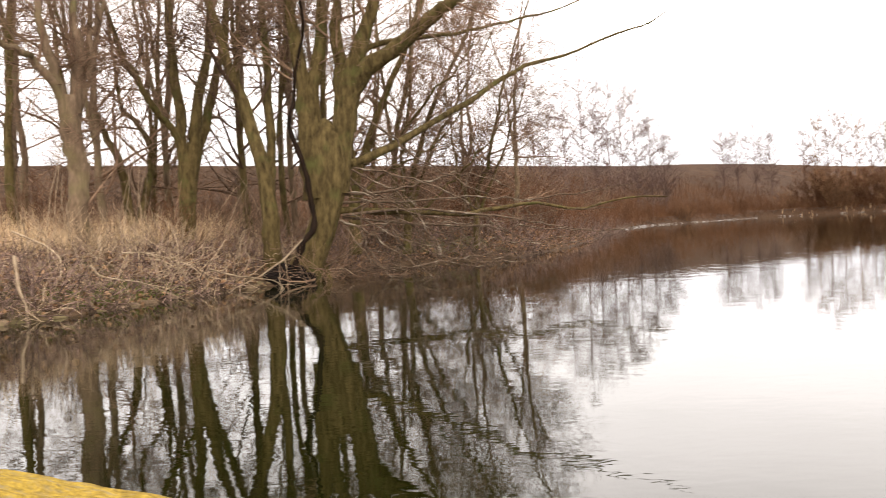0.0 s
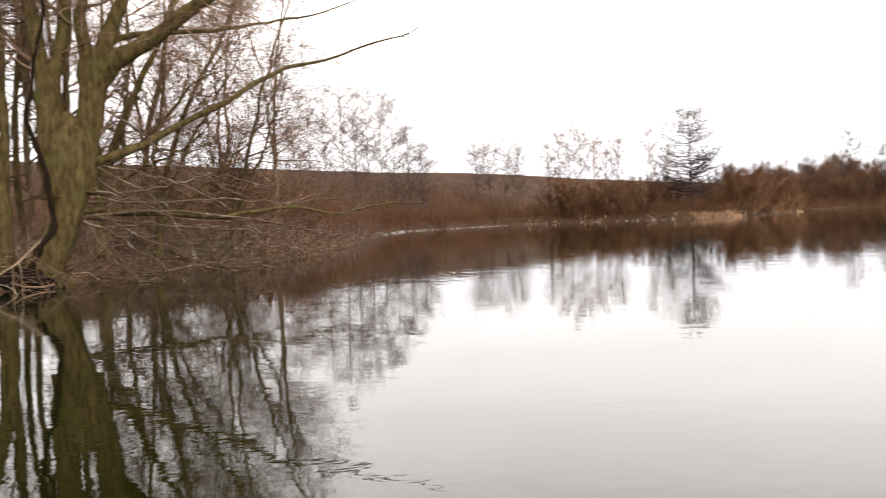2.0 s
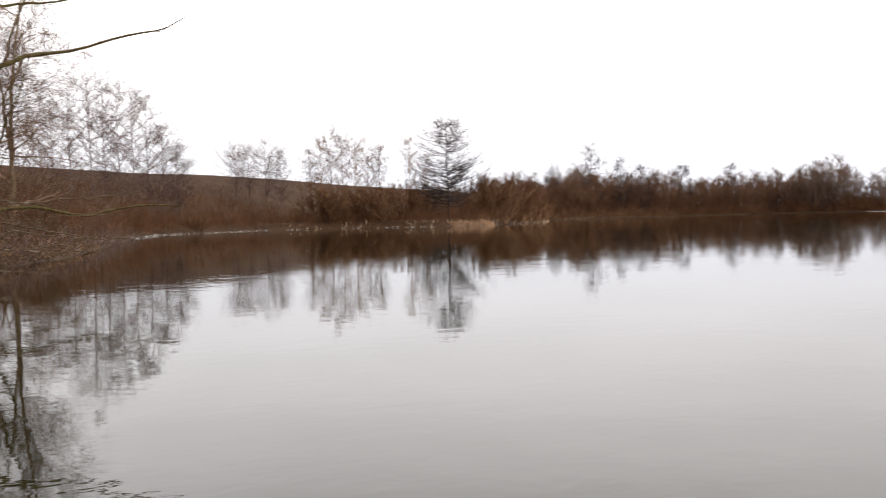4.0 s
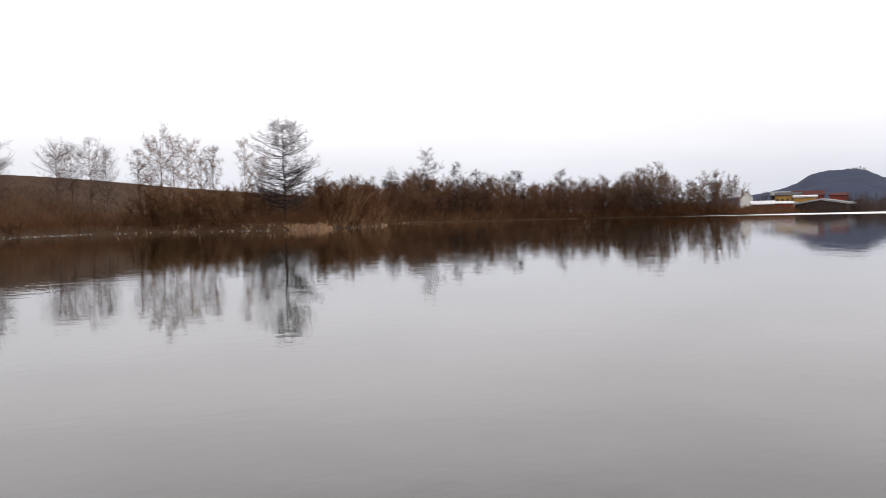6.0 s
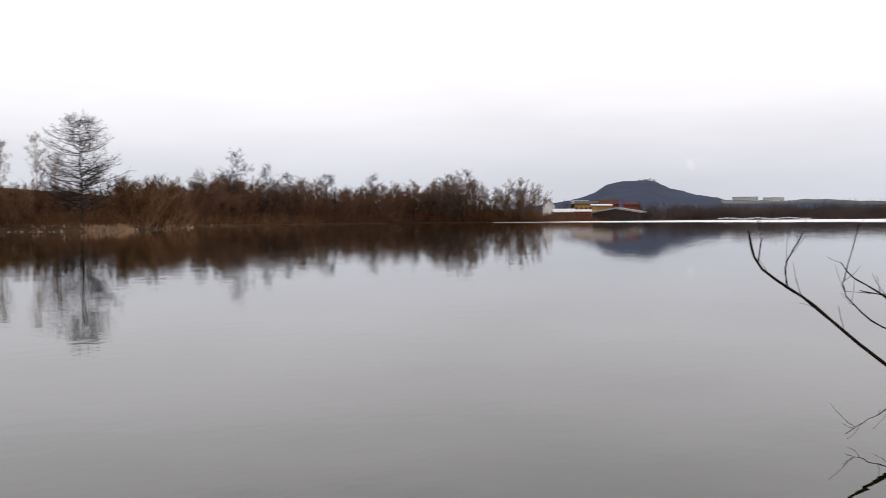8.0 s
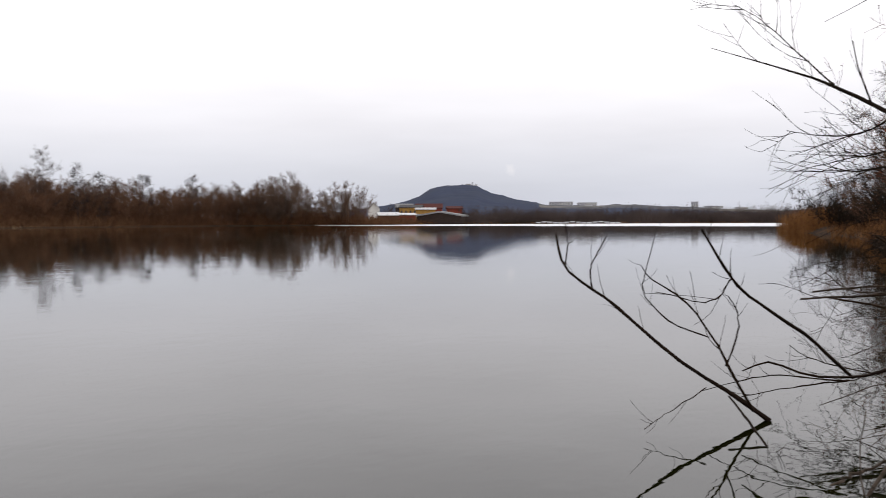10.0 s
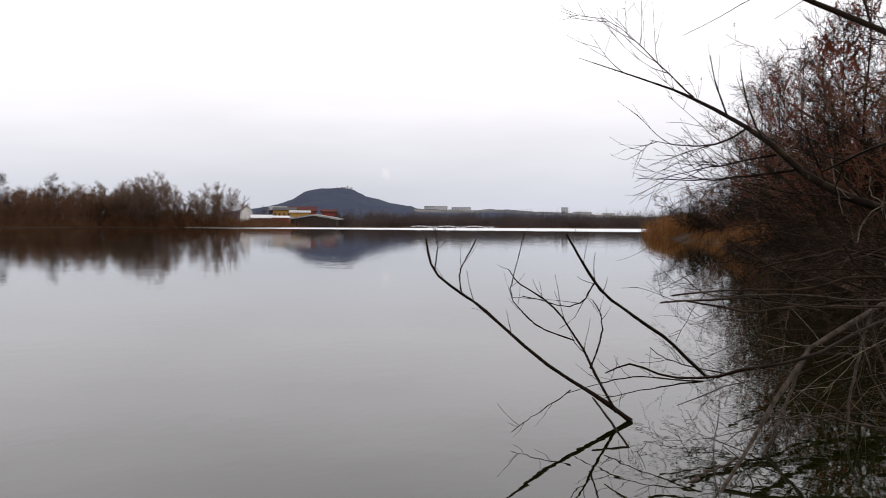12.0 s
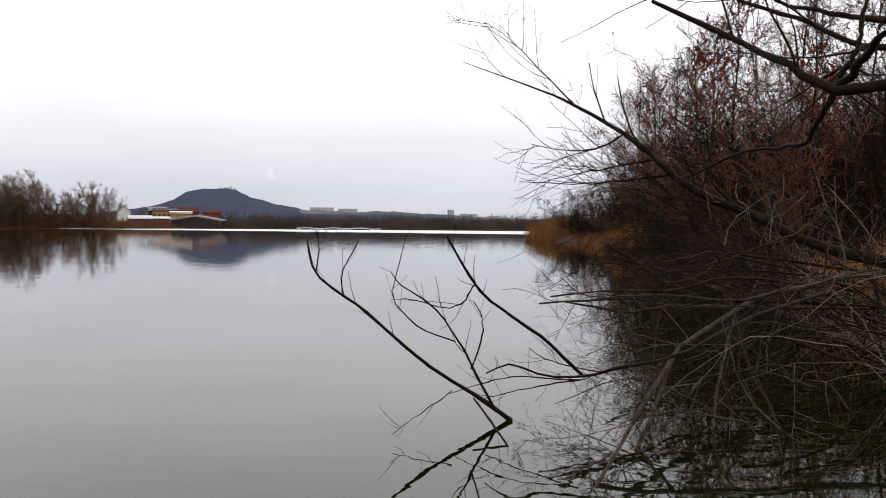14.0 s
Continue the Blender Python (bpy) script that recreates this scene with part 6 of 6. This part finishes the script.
for i, line in enumerate([
        [(6.75, -1.4, 0.5), (6.59, -0.56, 0.59), (6.21, -0.18, 0.53), (5.82, 0.23, 0.53), (5.39, 0.55, 0.52)],
        [(6.7, -1.5, 0.4), (6.49, -0.55, 0.45), (6.21, -0.18, 0.44), (5.82, 0.17, 0.5), (5.39, 0.61, 0.48)],
        [(6.6, -1.4, 0.4), (6.39, -0.54, 0.4), (6.01, -0.14, 0.42), (5.52, 0.21, 0.45), (5.2, 0.46, 0.51)],
        [(7.7, -1.6, 0.5), (7.48, -0.64, 0.7), (7.2, -0.42, 0.74), (6.81, -0.2, 0.7), (6.42, 0.11, 0.64)],
        [(7.6, -1.6, 0.6), (7.39, -0.63, 0.72), (7.0, -0.4, 0.62), (6.41, -0.19, 0.56), (6.22, -0.04, 0.57)],
        [(8.5, -1.8, 0.7), (8.1, -1.31, 0.94), (7.63, -1.07, 0.88), (7.17, -0.73, 0.77), (6.7, -0.38, 0.66)],
        [(6.7, -0.42, 0.78), (6.69, -0.57, 0.59), (6.55, -0.88, 0.51), (6.5, -1.5, 0.3)],
        [(8.21, 0.34, 0.78), (8.22, -0.02, 0.55), (7.71, -0.32, 0.4), (7.3, -0.9, 0.2)],
        [(5.16, -0.68, 0.35), (5.11, -0.97, 0.25), (5.27, -1.18, 0.19), (5.5, -1.7, 0.1)],
        [(4.79, -0.44, 0.23), (4.96, -0.68, 0.23), (4.93, -0.87, 0.12), (4.9, -1.0, -0.05)],
        [(5.7, -0.45, 0.52), (5.19, -0.49, 0.19), (4.57, -0.6, -0.03)],
        [(7.76, -0.92, 1.03), (6.62, -1.07, 0.34), (6.11, -1.08, 0.25), (5.8, -1.1, -0.05)],
        [(7.59, -1.35, 0.9), (7.29, -1.27, 0.65), (6.91, -1.17, 0.32), (6.6, -1.1, -0.05)]]):
    branch("dead_rod", (line[0][0], line[0][1], 0.0), [(line, 0.0105, 0.005)], "dull brown dead rod crossing low over the water", TWIG_MID, rs(380 + i), [(6, (0.2, 0.95), 42, 0.5, 6, 0.0, 0.12, 0.0026), (2, (0.2, 1), 40, 0.25, 4, 0.0, 0.14, 0.002)], 0.016)["group"] = "dead rods"

# the tangle of dead willow between them
def drooping_willow(rng, x, y, n, reach, rise, mat, label, thick=0.008, shoots=6):
    """Rods that arch from a stool on the bank out over the water and droop into it."""
    g = ground_at(x, y)
    e = thing("drooping_willow", (x, y, g), label, "shrub", "tangle at the water")
    k = 10
    a = rng.uniform(-1.25, 1.0, n)                     # 0 is straight out over the water
    d = np.stack([np.sin(a), np.cos(a), np.zeros(n)], -1)
    t = np.linspace(0, 1, k)
    L = reach * rng.uniform(0.5, 1.15, n)
    H = rise * rng.uniform(0.35, 1.2, n)
    drop = rng.uniform(-0.25, 0.75, n)
    P = d[:, None] * (L[:, None] * t[None])[..., None]
    P[..., 2] = H[:, None] * (np.sin(t * 2.3)[None] * (1 - 0.3 * t)[None]) - (drop * H)[:, None] * t[None] ** 3
    P[..., :2] += rng.normal(size=(n, 1, 2)) * 0.25
    P += np.cumsum(rng.normal(size=P.shape) * 0.022, axis=1)
    R = thick * rng.uniform(0.5, 1.4, (n, 1)) * (1 - 0.8 * t)[None]
    part("bush_base", tubes("bush_base", [(P, R, 5)], mat, rng), e)
    Q1, S1 = sprout(rng, P, R, shoots, (0.25, 1), 42, 0.65, 6, 0.0, 0.15, 0.5, 0.3, 0.0018)
    Q2, S2 = sprout(rng, Q1, S1, 3, (0.2, 1), 40, 0.32, 4, -0.02, 0.15, 0.6, 0.4, 0.0016)
    part("crown", tubes("crown", [(Q1, S1, 4), (Q2, S2, 3)], mat, rng), e)
    return e


for i, (x, y, n, reach, rise) in enumerate([(5.7, -2.0, 6, 2.0, 0.6), (6.6, -2.0, 10, 2.2, 0.7), (8.0, -1.9, 15, 2.3, 0.7), (9.8, -1.8, 20, 2.4, 0.9), (11.8, -1.6, 24, 2.4, 1.0), (14.5, -1.5, 28, 2.4, 1.3), (17.5, -1.2, 28, 2.6, 1.8), (21, -0.8, 26, 2.6, 2.0)]):
    drooping_willow(rs(320 + i), x, y, n, reach, rise, TWIG_MID if i in (0, 2, 4) else TWIG_DARK, "tangle of dead willow rods drooping into the water")
drooping_willow(rs(330), 5.6, -1.7, 9, 1.9, 0.8, TWIG_GREY, "a few thin pale dead rods arching over the water", 0.0034, 2)

# ---- a stone crusted with yellow lichen ----
def lichen_stone():
    bm = bmesh.new()
    bmesh.ops.create_cube(bm, size=1.0)
    bmesh.ops.subdivide_edges(bm, edges=bm.edges[:], cuts=22, use_grid_fill=True)
    for v in bm.verts:
        c = v.co.copy()
        n = c.normalized()
        k = 0.42
        p = c * (1 - k) + n * 0.56 * k
        p.x, p.y, p.z = p.x * 1.45, p.y * 0.95, p.z * 0.75
        p += n * (0.045 * noise.noise(p * 2.3) + 0.018 * noise.noise(p * 9) + 0.008 * noise.noise(p * 24))
        v.co = p
    me = bpy.data.meshes.new("boulder")
    bm.to_mesh(me)
    bm.free()
    me.materials.append(LICHEN)
    me.polygons.foreach_set("use_smooth", [True] * len(me.polygons))
    ob = new("boulder", me)
    ob.location, ob.rotation_euler = (-1.35, 2.45, -0.105), (radians(2), radians(14), radians(12))
    return tagged(ob, "grey stone block crusted with bright yellow lichen", "boulder")


lichen_stone()


# ---- a scrap of litter on the bank behind the alder ----
PLASTIC = material("pale_blue_plastic", (0.28, 0.34, 0.45), (0.5, 0.55, 0.62), 9, 5, 0.45, 0.6, 0.02, spec=0.4)


def crumpled_bag(x, y, s, turn):
    bm = bmesh.new()
    bmesh.ops.create_icosphere(bm, subdivisions=3, radius=1.0)
    for v in bm.verts:
        n = v.co.copy()
        k = 1 + 0.45 * noise.noise(n * 2.6 + Vector((turn, 0, 0))) + 0.2 * noise.noise(n * 7)
        v.co = Vector((n.x * k * s, n.y * k * s * 0.7, n.z * k * s * 0.45))
    me = bpy.data.meshes.new("plastic_bag")
    bm.to_mesh(me)
    bm.free()
    me.materials.append(PLASTIC)
    ob = new("plastic_bag", me)
    ob.location, ob.rotation_euler = (x, y, ground_at(x, y) + s * 0.3), (0, 0, turn)
    return tagged(ob, "crumpled pale blue plastic bag lying on the bank", "litter")


crumpled_bag(-1.88, 18.75, 0.11, 0.4)
